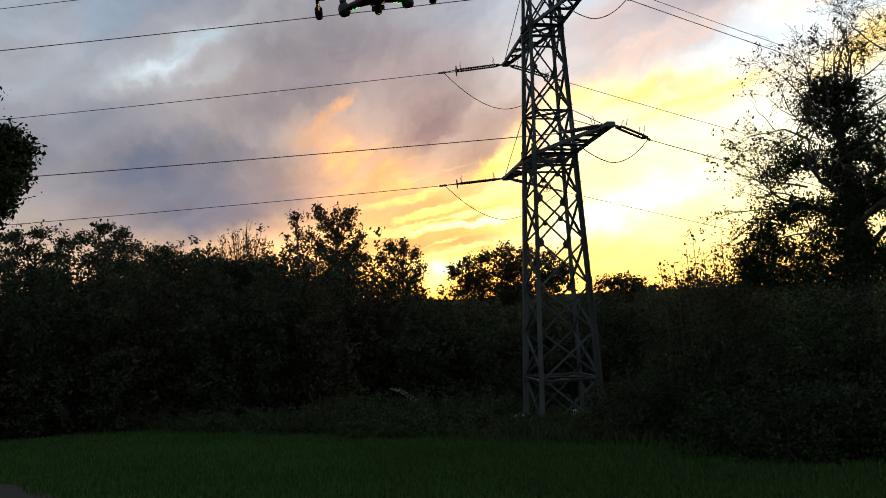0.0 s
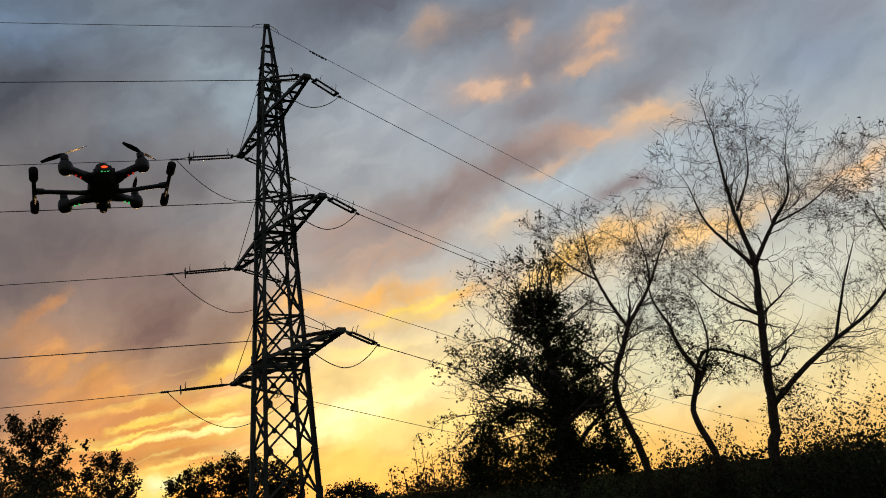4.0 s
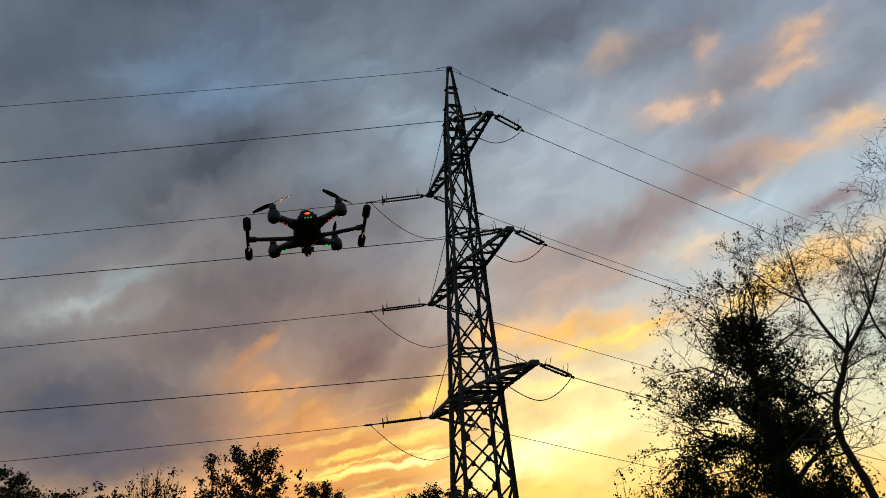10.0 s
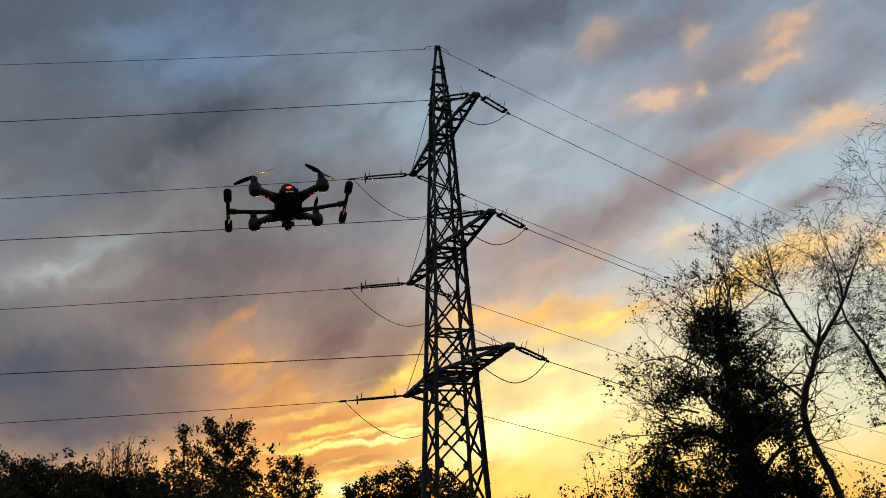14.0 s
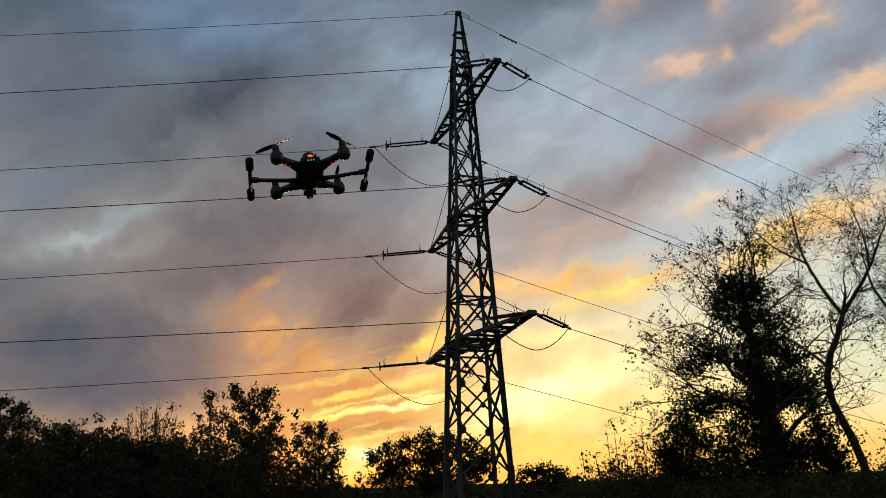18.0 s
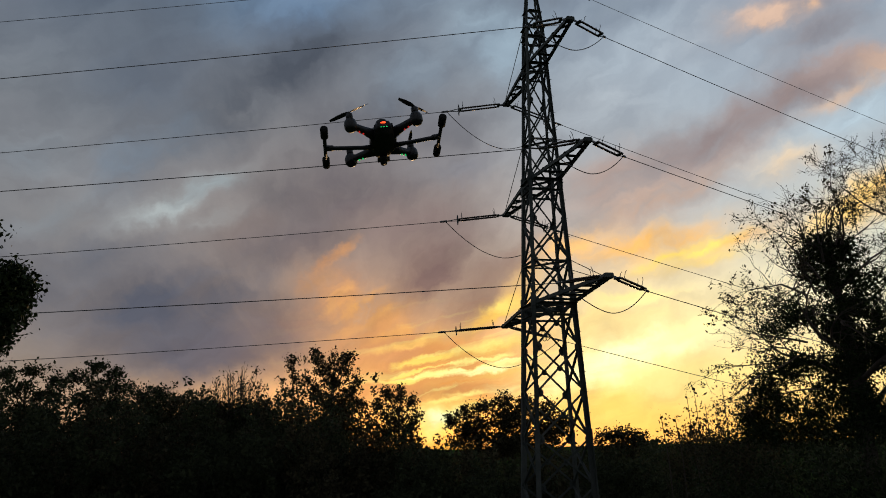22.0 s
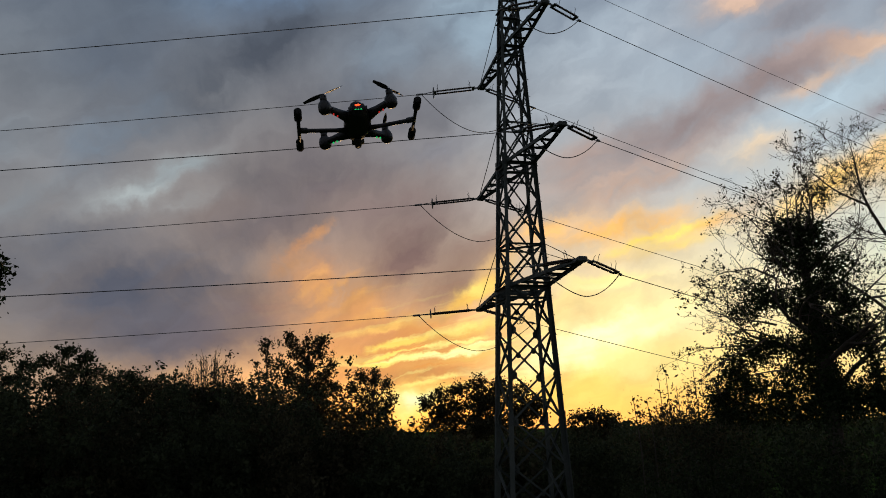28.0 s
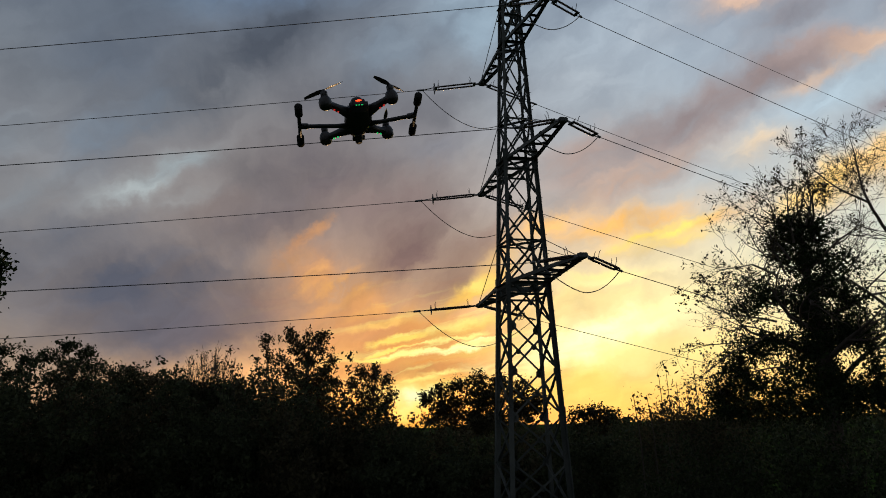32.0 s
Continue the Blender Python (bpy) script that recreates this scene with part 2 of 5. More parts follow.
patch(20.9, 31.5, 1.8, 0.76, 14, (206, 176, 156), 0.9, 0.9)
patch(24.9, 31.6, 5.6, 1.41, 12, (122, 122, 132), 0.8, 0.6)
patch(27.5, 30.6, 0.9, 0.77, 26, (196, 168, 154), 0.7, 1.0)
patch(34.8, 30.2, 1.8, 0.55, 9, (224, 184, 150), 0.75, 1.2)
patch(33.4, 27.8, 2.3, 0.67, 1, (222, 182, 152), 0.75, 1.2)
patch(30.2, 28.7, 2.8, 1.23, 11, (140, 134, 140), 0.7, 0.6)
patch(24.8, 27.1, 2.0, 0.75, -2, (224, 188, 164), 0.8, 1.2)
patch(27.9, 27.3, 0.5, 0.37, -11, (224, 186, 158), 0.9, 0.4)
patch(28.4, 25.4, 3.7, 0.91, 10, (134, 130, 138), 0.75, 0.6)
patch(37.1, 23.7, 2.0, 1.01, -2, (232, 194, 156), 0.85, 1.0)
patch(36.5, 25.8, 2.9, 0.94, 11, (138, 130, 136), 0.8, 0.6)
patch(39.0, 27.4, 2.1, 1.34, 4, (124, 126, 138), 0.7, 0.5)
patch(32.2, 22.7, 2.9, 0.73, 0, (222, 184, 154), 0.8, 1.0)
patch(28.0, 22.6, 4.0, 1.17, 12, (164, 144, 142), 0.8, 0.6)
patch(21.6, 20.2, 5.5, 1.82, 20, (140, 126, 128), 0.9, 0.6)
patch(25.8, 21.6, 2.9, 1.02, 19, (150, 134, 134), 0.8, 0.6)
patch(29.3, 21.2, 2.4, 0.41, 15, (214, 182, 158), 0.8, 0.8)
patch(29.8, 19.8, 4.3, 0.99, 15, (176, 195, 210), 0.8, 0.4)
patch(34.1, 19.2, 2.9, 0.56, 15, (146, 136, 142), 0.95, 0.4)
patch(37.2, 20.9, 2.1, 1.17, 8, (172, 192, 208), 0.7, 0.4)
patch(25.0, 17.2, 2.2, 0.85, 5, (234, 208, 176), 0.9, 0.7)
patch(12.7, 17.8, 3.5, 1.50, 20, (172, 148, 140), 0.75, 0.7)
patch(16.3, 16.0, 4.7, 1.22, 17, (196, 162, 142), 0.75, 0.8)
patch(10.3, 13.5, 2.1, 0.70, 17, (250, 198, 128), 0.9, 0.9)
patch(16.0, 13.2, 5.1, 0.87, 8, (250, 188, 100), 0.9, 0.9)
patch(21.6, 13.3, 2.5, 0.42, 19, (252, 190, 96), 0.9, 0.9)
patch(18.3, 11.8, 3.1, 0.34, 11, (255, 226, 120), 0.95, 0.9)
patch(16.7, 12.0, 3.8, 1.03, 8, (246, 200, 130), 0.7, 0.7)
patch(29.3, 14.5, 4.2, 1.14, 18, (255, 212, 122), 0.95, 0.7)
patch(33.1, 15.8, 2.6, 1.03, 17, (252, 206, 136), 0.85, 0.8)
patch(13.3, 9.8, 2.5, 0.39, 2, (255, 238, 166), 0.9, 0.9)
patch(12.2, 10.9, 4.6, 0.78, 2, (240, 204, 156), 0.7, 0.6)
patch(11.2, 8.0, 4.2, 1.28, 7, (250, 216, 142), 0.8, 0.5)
patch(14.2, 5.9, 5.3, 0.71, 15, (255, 248, 190), 0.95, 0.5)
patch(16.0, 4.3, 5.6, 1.31, 5, (255, 236, 150), 0.8, 0.3)
patch(11.7, 2.3, 5.2, 1.39, -2, (250, 214, 106), 0.8, 0.3)
patch(20.7, 9.0, 4.8, 2.52, -4, (246, 228, 176), 0.6, 0.3)
patch(35.1, 9.7, 3.7, 2.33, -7, (204, 220, 216), 0.7, 0.3)
patch(33.7, 5.7, 4.0, 2.30, -5, (232, 230, 194), 0.7, 0.3)
patch(34.4, 29.6, 2.0, 0.75, 6, (222, 180, 150), 0.7, 1.2)
patch(49.7, 17.1, 2.4, 0.93, 9, (248, 204, 152), 0.95, 0.8)
patch(48.7, 24.4, 4.1, 2.31, -17, (132, 152, 180), 0.7, 0.3)
patch(40.0, 15.6, 5.5, 1.08, 14, (252, 208, 140), 0.85, 0.9)
patch(50.8, 26.6, 3.2, 1.53, 1, (128, 134, 152), 0.6, 0.6)
patch(39.7, 6.1, 7.4, 3.26, -8, (216, 224, 200), 0.6, 0.3)
patch(46.0, 11.3, 4.2, 2.40, -11, (204, 214, 212), 0.6, 0.3)
patch(16.8, 40.7, 2.6, 1.16, 7, (172, 166, 160), 0.9, 1.2)
patch(24.3, 37.4, 1.1, 0.75, 4, (170, 158, 152), 0.8, 1.0)
patch(-14.3, 37.2, 7.4, 1.93, 17, (67, 78, 98), 0.8, 0.6)
patch(-17.0, 39.6, 5.2, 1.49, 18, (83, 98, 121), 0.6, 0.6)
patch(-9.0, 34.1, 5.3, 1.84, 21, (94, 112, 136), 0.7, 0.6)
patch(-1.1, 34.0, 6.7, 1.48, 17, (112, 126, 142), 0.6, 0.7)
patch(-1.0, 38.9, 7.0, 1.83, 12, (86, 96, 112), 0.6, 0.7)
patch(8.2, 37.6, 5.6, 1.91, 12, (92, 100, 114), 0.7, 0.7)
patch(18.4, 34.5, 7.4, 1.72, 7, (88, 92, 106), 0.8, 0.7)
patch(30.0, 36.5, 5.7, 1.42, 6, (120, 134, 152), 0.7, 0.5)
patch(36.9, 34.8, 5.2, 1.23, 8, (128, 124, 134), 0.7, 0.6)
patch(43.5, 30.1, 4.2, 1.95, -2, (130, 132, 144), 0.6, 0.5)
patch(-26.0, 15.5, 4.0, 1.20, 18, (121, 129, 138), 0.6, 0.9)
patch(-27.7, 10.8, 5.5, 2.34, 1, (86, 93, 109), 0.6, 0.3)
patch(-27.8, 18.6, 2.9, 1.16, 23, (126, 136, 147), 0.6, 1.0)
patch(-19.6, 7.4, 7.0, 2.77, 2, (90, 92, 106), 0.6, 0.2)
patch(-12.6, 6.8, 4.6, 1.65, 1, (108, 99, 106), 0.6, 0.3)
# the torn flame of lit cloud beside the dark bank
patch(-7.6, 10.6, 2.6, 1.5, 30, (150, 116, 104), 0.6, 0.7)
patch(-5.6, 9.5, 2.9, 1.3, -34, (222, 160, 102), 0.9, 0.9)
patch(-6.6, 8.2, 2.6, 1.0, -8, (190, 142, 108), 0.6, 0.9)
patch(-7.7, 12.9, 2.1, 0.4, 38, (198, 146, 108), 0.75, 1.1, 1.15)
patch(-6.5, 13.9, 1.1, 0.36, 44, (204, 150, 106), 0.65, 1.0, 1.15)
patch(-8.6, 11.5, 1.5, 0.4, 30, (188, 142, 106), 0.7, 1.2, 1.2)
patch(-7.2, 10.4, 1.3, 0.3, 52, (214, 158, 104), 0.7, 1.2, 1.3)
patch(-5.4, 10.0, 1.6, 0.34, 34, (226, 166, 102), 0.85, 1.2, 1.3)
patch(-4.4, 9.0, 1.7, 0.3, 30, (232, 172, 106), 0.85, 1.2, 1.3)
patch(-5.8, 8.4, 1.9, 0.34, 22, (216, 160, 108), 0.8, 1.2, 1.3)
patch(-3.0, 7.9, 1.6, 0.3, 18, (242, 182, 108), 0.8, 1.2, 1.3)
# amber veil low over the wood
patch(-0.6, 5.7, 6.3, 2.6, 4, (226, 154, 88), 0.9, 0.5)
patch(3.0, 3.9, 2.9, 1.03, -2, (232, 160, 88), 0.8, 0.5)
patch(-3.2, 6.6, 2.6, 0.8, 10, (214, 152, 104), 0.7, 0.8)
patch(0.4, 3.9, 4.2, 0.5, 3, (206, 140, 88), 0.7, 0.9, 1.3)
patch(-1.9, 7.2, 2.4, 0.3, 12, (252, 200, 110), 0.8, 1.0, 1.4)
patch(3.2, 6.9, 3.0, 0.26, 11, (255, 222, 122), 0.9, 0.9, 1.5)
# crisp level streaks lit from below
patch(0.2, 5.1, 4.3, 0.2, 7, (275, 250, 150), 1.0, 0.7, 1.7)
patch(-1.8, 5.3, 2.2, 0.14, 14, (265, 226, 112), 0.95, 0.8, 1.6)
patch(-2.7, 4.65, 1.5, 0.15, 4, (265, 232, 120), 0.95, 0.8, 1.6)
patch(-0.8, 6.1, 2.2, 0.22, 11, (262, 222, 108), 0.9, 0.9, 1.5)
patch(2.6, 6.0, 2.4, 0.15, 8, (270, 240, 140), 0.95, 0.8, 1.6)
patch(3.2, 5.3, 2.6, 0.26, 4, (285, 266, 180), 1.0, 0.7, 1.6)
patch(5.2, 5.9, 1.6, 0.2, 3, (275, 252, 170), 0.95, 0.8, 1.5)
patch(1.3, 4.5, 1.6, 0.12, 6, (236, 160, 84), 0.8, 0.9, 1.5)
patch(-0.4, 5.7, 1.7, 0.1, 9, (226, 150, 84), 0.8, 0.9, 1.5)
patch(2.6, 3.7, 1.7, 0.2, 3, (272, 244, 140), 0.95, 0.8, 1.6)
patch(0.6, 3.3, 1.4, 0.16, 5, (270, 236, 128), 0.9, 0.8, 1.6)
patch(4.7, 3.9, 1.5, 0.4, -2, (265, 246, 165), 0.85, 0.8, 1.2)
patch(5.2, 9.7, 1.3, 0.44, 12, (255, 224, 120), 0.9, 0.9)
patch(13.6, 7.6, 6.0, 2.2, 10, (262, 234, 160), 0.7, 0.4)
patch(13.4, 5.7, 4.6, 0.8, 17, (292, 284, 212), 1.0, 0.3)
patch(10.4, 4.9, 2.4, 0.8, 8, (290, 280, 204), 0.95, 0.3)
patch(17.0, 7.1, 2.6, 0.5, 20, (285, 268, 185), 0.85, 0.8, 1.2)
patch(14.6, 9.5, 2.4, 0.3, 6, (270, 246, 170), 0.85, 0.9, 1.3)
patch(13.7, 9.9, 1.8, 0.26, 0, (255, 240, 160), 0.9, 1.0)
patch(16.4, 12.2, 2.8, 0.30, 19, (255, 222, 110), 0.95, 0.9)
patch(19.1, 12.7, 2.3, 0.25, 19, (255, 226, 120), 0.9, 0.9)
patch(-0.6, 1.8, 2.1, 1.44, -1, (255, 232, 120), 0.95, 0.5)
patch(-0.2, 2.2, 1.4, 0.68, -1, (255, 250, 190), 0.95, 0.4)
patch(0.5, -0.1, 2.5, 0.50, -1, (250, 176, 60), 0.8, 0.4)

# thin level streaks of lit cloud close above the sunset
low_c = wt.nodes.new("ShaderNodeCombineXYZ")
wt.links.new(wmath("MULTIPLY", az, 0.095), low_c.inputs[0])
wt.links.new(wmath("MULTIPLY_ADD", az_raw, -0.2, wmath("MULTIPLY", wmath("MULTIPLY_ADD", wmath("SUBTRACT", warp_b.outputs[1], 0.5), 0.9, el_raw), 1.05)), low_c.inputs[1])
level = wnoise(low_c.outputs[0], 1.15, 8.0, 0.62).outputs["Fac"]
wx = wmath("MULTIPLY", wmath("SUBTRACT", az_raw, 3.0), 0.125)
wy = wmath("MULTIPLY", wmath("SUBTRACT", el_raw, 4.8), 0.31)
window = wmath("POWER", 2.71828, wmath("MULTIPLY", wmath("ADD", wmath("MULTIPLY", wx, wx), wmath("MULTIPLY", wy, wy)), -1.0))
sky = wmix(wmath("MULTIPLY", wmath("MULTIPLY", wmath("MULTIPLY_ADD", level, -11.0, 5.2, clamp=True), window), 0.35), sky, lin((226, 152, 92)))
sky = wmix(wmath("MULTIPLY", wmath("MULTIPLY", wmath("MULTIPLY_ADD", level, 13.0, -6.9, clamp=True), window), 0.6), sky, lin((255, 236, 140)))
# fine unevenness over all of it
sky = wmix(wmath("MULTIPLY_ADD", fleece, 2.6, -0.8, clamp=True), wmix(1.0, sky, (0.86, 0.855, 0.84), "MULTIPLY"), wmix(1.0, sky, (1.17, 1.165, 1.11), "MULTIPLY"))

# dusk: the sky behind, away from the sunset, is darker, and so is the haze under the horizon
back = wt.nodes.new("ShaderNodeMapRange")
back.interpolation_type = "SMOOTHSTEP"
back.inputs[1].default_value, back.inputs[2].default_value = -0.5, 0.55
wt.links.new(sep.outputs[1], back.inputs[0])
sky = wmix(back.outputs[0], lin((114, 117, 124)), sky)
bg = wt.nodes.new("ShaderNodeBackground")
wt.links.new(sky, bg.inputs[0])
bg.inputs[1].default_value = SKY_STRENGTH
wout = wt.nodes.new("ShaderNodeOutputWorld")
wt.links.new(bg.outputs[0], wout.inputs[0])

sun = new("sun", bpy.data.lights.new("sun", "SUN"))
sun.data.energy, sun.data.angle, sun.data.color = 0.5, radians(6), (1.0, 0.62, 0.3)
_sd = Vector((math.sin(radians(SUN_AZ)) * math.cos(radians(SUN_EL)), math.cos(radians(SUN_AZ)) * math.cos(radians(SUN_EL)), math.sin(radians(SUN_EL))))
sun.matrix_world = look(_sd * 100, (0, 0, 0))

# ---- materials ----


def material(name, low, high, rough=0.8, scale=8.0, fine=60.0, metal=0.0, bump=0.3, bump_d=0.02, translucent=0.0, per_object=0.0, island=0.0, spec=0.3):
    """Two colours mixed by noise of two sizes, with relief."""
    m = bpy.data.materials.new(name)
    m.use_nodes = True
    t = m.node_tree
    b = t.nodes["Principled BSDF"]
    b.inputs["Roughness"].default_value = rough
    b.inputs["Metallic"].default_value = metal
    b.inputs["Specular IOR Level"].default_value = spec
    co = t.nodes.new("ShaderNodeTexCoord")

    def nz(s, d):
        n = t.nodes.new("ShaderNodeTexNoise")
        n.inputs["Scale"].default_value, n.inputs["Detail"].default_value = s, d
        t.links.new(co.outputs["Object"], n.inputs["Vector"])
        return n.outputs["Fac"]

    def mm(op, a, bb):
        n = t.nodes.new("ShaderNodeMath")
        n.operation = op
        for i, v in enumerate((a, bb)):
            if isinstance(v, (int, float)):
                n.inputs[i].default_value = v
            else:
                t.links.new(v, n.inputs[i])
        return n.outputs[0]
    big, small = nz(scale, 4.0), nz(fine, 3.0)
    f = mm("ADD", mm("MULTIPLY", big, 0.6), mm("MULTIPLY", small, 0.4))
    if per_object:
        oi = t.nodes.new("ShaderNodeObjectInfo")
        f = mm("ADD", f, mm("MULTIPLY", mm("SUBTRACT", oi.outputs["Random"], 0.5), per_object))
    if island:
        ge = t.nodes.new("ShaderNodeNewGeometry")
        f = mm("ADD", f, mm("MULTIPLY", mm("SUBTRACT", ge.outputs["Random Per Island"], 0.5), island))
    r = t.nodes.new("ShaderNodeValToRGB")
    r.color_ramp.elements[0].position, r.color_ramp.elements[1].position = 0.3, 0.7
    r.color_ramp.elements[0].color, r.color_ramp.elements[1].color = (*low, 1), (*high, 1)
    t.links.new(f, r.inputs[0])
    t.links.new(r.outputs[0], b.inputs["Base Color"])
    if bump:
        bp = t.nodes.new("ShaderNodeBump")
        bp.inputs["Strength"].default_value, bp.inputs["Distance"].default_value = bump, bump_d
        t.links.new(small, bp.inputs["Height"])
        t.links.new(bp.outputs[0], b.inputs["Normal"])
    if translucent:
        tr = t.nodes.new("ShaderNodeBsdfTranslucent")
        t.links.new(r.outputs[0], tr.inputs[0])
        mx = t.nodes.new("ShaderNodeMixShader")
        mx.inputs[0].default_value = translucent
        t.links.new(b.outputs[0], mx.inputs[1])
        t.links.new(tr.outputs[0], mx.inputs[2])
        t.links.new(mx.outputs[0], t.nodes["Material Output"].inputs[0])
    return m


STEEL = material("weathered_green_grey_steel_paint", (0.036, 0.045, 0.042), (0.085, 0.097, 0.09), 0.65, 1.2, 25, 0.2, 0.2, 0.004, per_object=0.35)
ZINC = material("dull_galvanised_steel", (0.10, 0.105, 0.11), (0.2, 0.205, 0.21), 0.5, 6, 60, 0.7, 0.1, 0.002)
GLAZE = material("brown_glazed_porcelain", (0.03, 0.018, 0.012), (0.06, 0.035, 0.022), 0.25, 4, 40, 0, 0.0, spec=0.5)
CABLE = material("weathered_aluminium_cable", (0.09, 0.09, 0.092), (0.16, 0.16, 0.165), 0.55, 3, 90, 0.6, 0.1, 0.002)
CONCRETE = material("lichen_stained_concrete", (0.2, 0.2, 0.17), (0.36, 0.35, 0.32), 0.9, 3, 40, 0, 0.4, 0.01)
BARK = material("dark_grey_brown_bark", (0.035, 0.028, 0.022), (0.10, 0.085, 0.07), 0.95, 5, 45, 0, 0.8, 0.03)
LEAF = material("dull_green_leaves", (0.026, 0.034, 0.018), (0.06, 0.072, 0.036), 0.7, 0.7, 5, 0, 0.0, translucent=0.3, island=0.6, spec=0.08)
LEAF_DRY = material("autumn_olive_brown_leaves", (0.034, 0.032, 0.018), (0.08, 0.072, 0.04), 0.75, 0.8, 5, 0, 0.0, translucent=0.3, island=0.7, spec=0.08)
IVY = material("dark_evergreen_ivy_leaves", (0.014, 0.024, 0.01), (0.035, 0.05, 0.018), 0.55, 0.9, 6, 0, 0.0, translucent=0.15, island=0.6, spec=0.08)
GRASS = material("mown_meadow_grass", (0.027, 0.066, 0.016), (0.062, 0.122, 0.032), 0.85, 0.35, 7, 0, 0.0, translucent=0.2, island=0.6, spec=0.08)
SOIL = material("grass_grown_soil", (0.026, 0.056, 0.012), (0.06, 0.096, 0.024), 0.95, 0.12, 5, 0, 0.7, 0.05, spec=0.0)
GRAVEL = material("trodden_gravel_path", (0.02, 0.016, 0.01), (0.044, 0.036, 0.023), 0.95, 1.2, 40, 0, 0.7, 0.02)
WEED = material("rank_weed_stems_and_leaves", (0.025, 0.038, 0.016), (0.062, 0.074, 0.032), 0.85, 0.4, 6, 0, 0.0, translucent=0.25, island=0.7, spec=0.08)
BLOSSOM = material("pale_seed_heads", (0.16, 0.16, 0.14), (0.28, 0.28, 0.25), 0.9, 3, 30, 0, 0.0, translucent=0.3)
PLASTIC = material("matt_black_moulded_plastic", (0.012, 0.012, 0.013), (0.022, 0.022, 0.024), 0.45, 6, 120, 0, 0.1, 0.0006, spec=0.4)
FOAM = material("black_foam_rubber", (0.01, 0.01, 0.01), (0.02, 0.02, 0.02), 0.95, 9, 160, 0, 0.5, 0.001)
BLADE = material("dark_translucent_propeller_plastic", (0.02, 0.02, 0.021), (0.035, 0.035, 0.036), 0.35, 6, 90, 0, 0.0)
LENS = material("dark_camera_glass", (0.01, 0.01, 0.014), (0.014, 0.014, 0.02), 0.08, 4, 30, 0, 0.0, spec=0.6)


def glow(name, colour, power):
    m = bpy.data.materials.new(name)
    m.use_nodes = True
    b = m.node_tree.nodes["Principled BSDF"]
    b.inputs["Base Color"].default_value = (*colour, 1)
    b.inputs["Emission Color"].default_value = (*colour, 1)
    b.inputs["Emission Strength"].default_value = power
    return m


RED_LED, GREEN_LED = glow("red_indicator_light", (1.0, 0.03, 0.02), 0.35), glow("green_indicator_light", (0.03, 1.0, 0.25), 0.45)
TAIL_LED = glow("red_tail_light", (1.0, 0.07, 0.015), 2.2)

# ---- mesh helpers ----


def mesh_of(name, verts, faces, mat, smooth=False):
    me = bpy.data.meshes.new(name)
    me.from_pydata([tuple(v) for v in verts], [], faces)
    me.materials.append(mat)
    if smooth:
        me.polygons.foreach_set("use_smooth", [True] * len(me.polygons))
    me.update()
    return me


def thing(name, at, label, category, group="", kind=""):
    ob = new(name)
    ob.empty_display_size = 0.2
    ob.matrix_world = Matrix.Translation(at)
    return tagged(ob, label, category, group, kind)


def child(name, me, parent, label=""):
    ob = new(name, me)
    ob.parent = parent
    return tagged(ob, label)


def part(name, bm, mat, parent, label="", smooth=False):
    me = bpy.data.meshes.new(name)
    bm.to_mesh(me)
    bm.free()
    me.materials.append(mat)
    if smooth:
        me.polygons.foreach_set("use_smooth", [True] * len(me.polygons))
    return child(name, me, parent, label)


def angle_bar(p, q, w, t, ref):
    """A rolled steel angle from p to q; its corner lies on the line, its flanges towards ref and across."""
    p, q = Vector(p), Vector(q)
    d = (q - p).normalized()
    a = Vector(ref) - d * d.dot(Vector(ref))
    a.normalize()
    b = d.cross(a)
    prof = ((0, 0), (w, 0), (w, t), (t, t), (t, w), (0, w))
    vs = [e + a * x + b * y for e in (p, q) for x, y in prof]
    n = 6
    fs = [(i, (i + 1) % n, n + (i + 1) % n, n + i) for i in range(n)] + [(0, 5, 4, 3, 2, 1), (6, 7, 8, 9, 10, 11)]
    return vs, fs


def flat_bar(p, q, w, t, ref):
    """A flat or box bar centred on the line from p to q."""
    p, q = Vector(p), Vector(q)
    d = (q - p).normalized()
    a = Vector(ref) - d * d.dot(Vector(ref))
    a.normalize()
    b = d.cross(a)
    vs = [e + a * x * w / 2 + b * y * t / 2 for e in (p, q) for x, y in ((-1, -1), (1, -1), (1, 1), (-1, 1))]
    return vs, [(0, 1, 5, 4), (1, 2, 6, 5), (2, 3, 7, 6), (3, 0, 4, 7), (3, 2, 1, 0), (4, 5, 6, 7)]


def tube(pts, radii, sides=6, closed=True):
    """A tapered round tube along points."""
    vs, fs = [], []
    prev = None
    n = len(pts)
    for i, p in enumerate(pts):
        d = (pts[min(i + 1, n - 1)] - pts[max(i - 1, 0)])
        d = d.normalized() if d.length > 1e-9 else Vector((0, 0, 1))
        if prev is None:
            prev = d.orthogonal().normalized()
        a = prev - d * d.dot(prev)
        a = a.normalized() if a.length > 1e-6 else d.orthogonal().normalized()
        prev = a
        b = d.cross(a)
        for k in range(sides):
            w = 2 * math.pi * k / sides
            vs.append(p + (a * math.cos(w) + b * math.sin(w)) * radii[i])
    for i in range(n - 1):
        for k in range(sides):
            fs.append((i * sides + k, i * sides + (k + 1) % sides, (i + 1) * sides + (k + 1) % sides, (i + 1) * sides + k))
    if closed:
        fs.append(tuple(reversed(range(sides))))
        fs.append(tuple(range((n - 1) * sides, n * sides)))
    return vs, fs


def joined(pieces):
    vs, fs = [], []
    for v, f in pieces:
        o = len(vs)
        vs += list(v)
        fs += [tuple(i + o for i in q) for q in f]
    return vs, fs


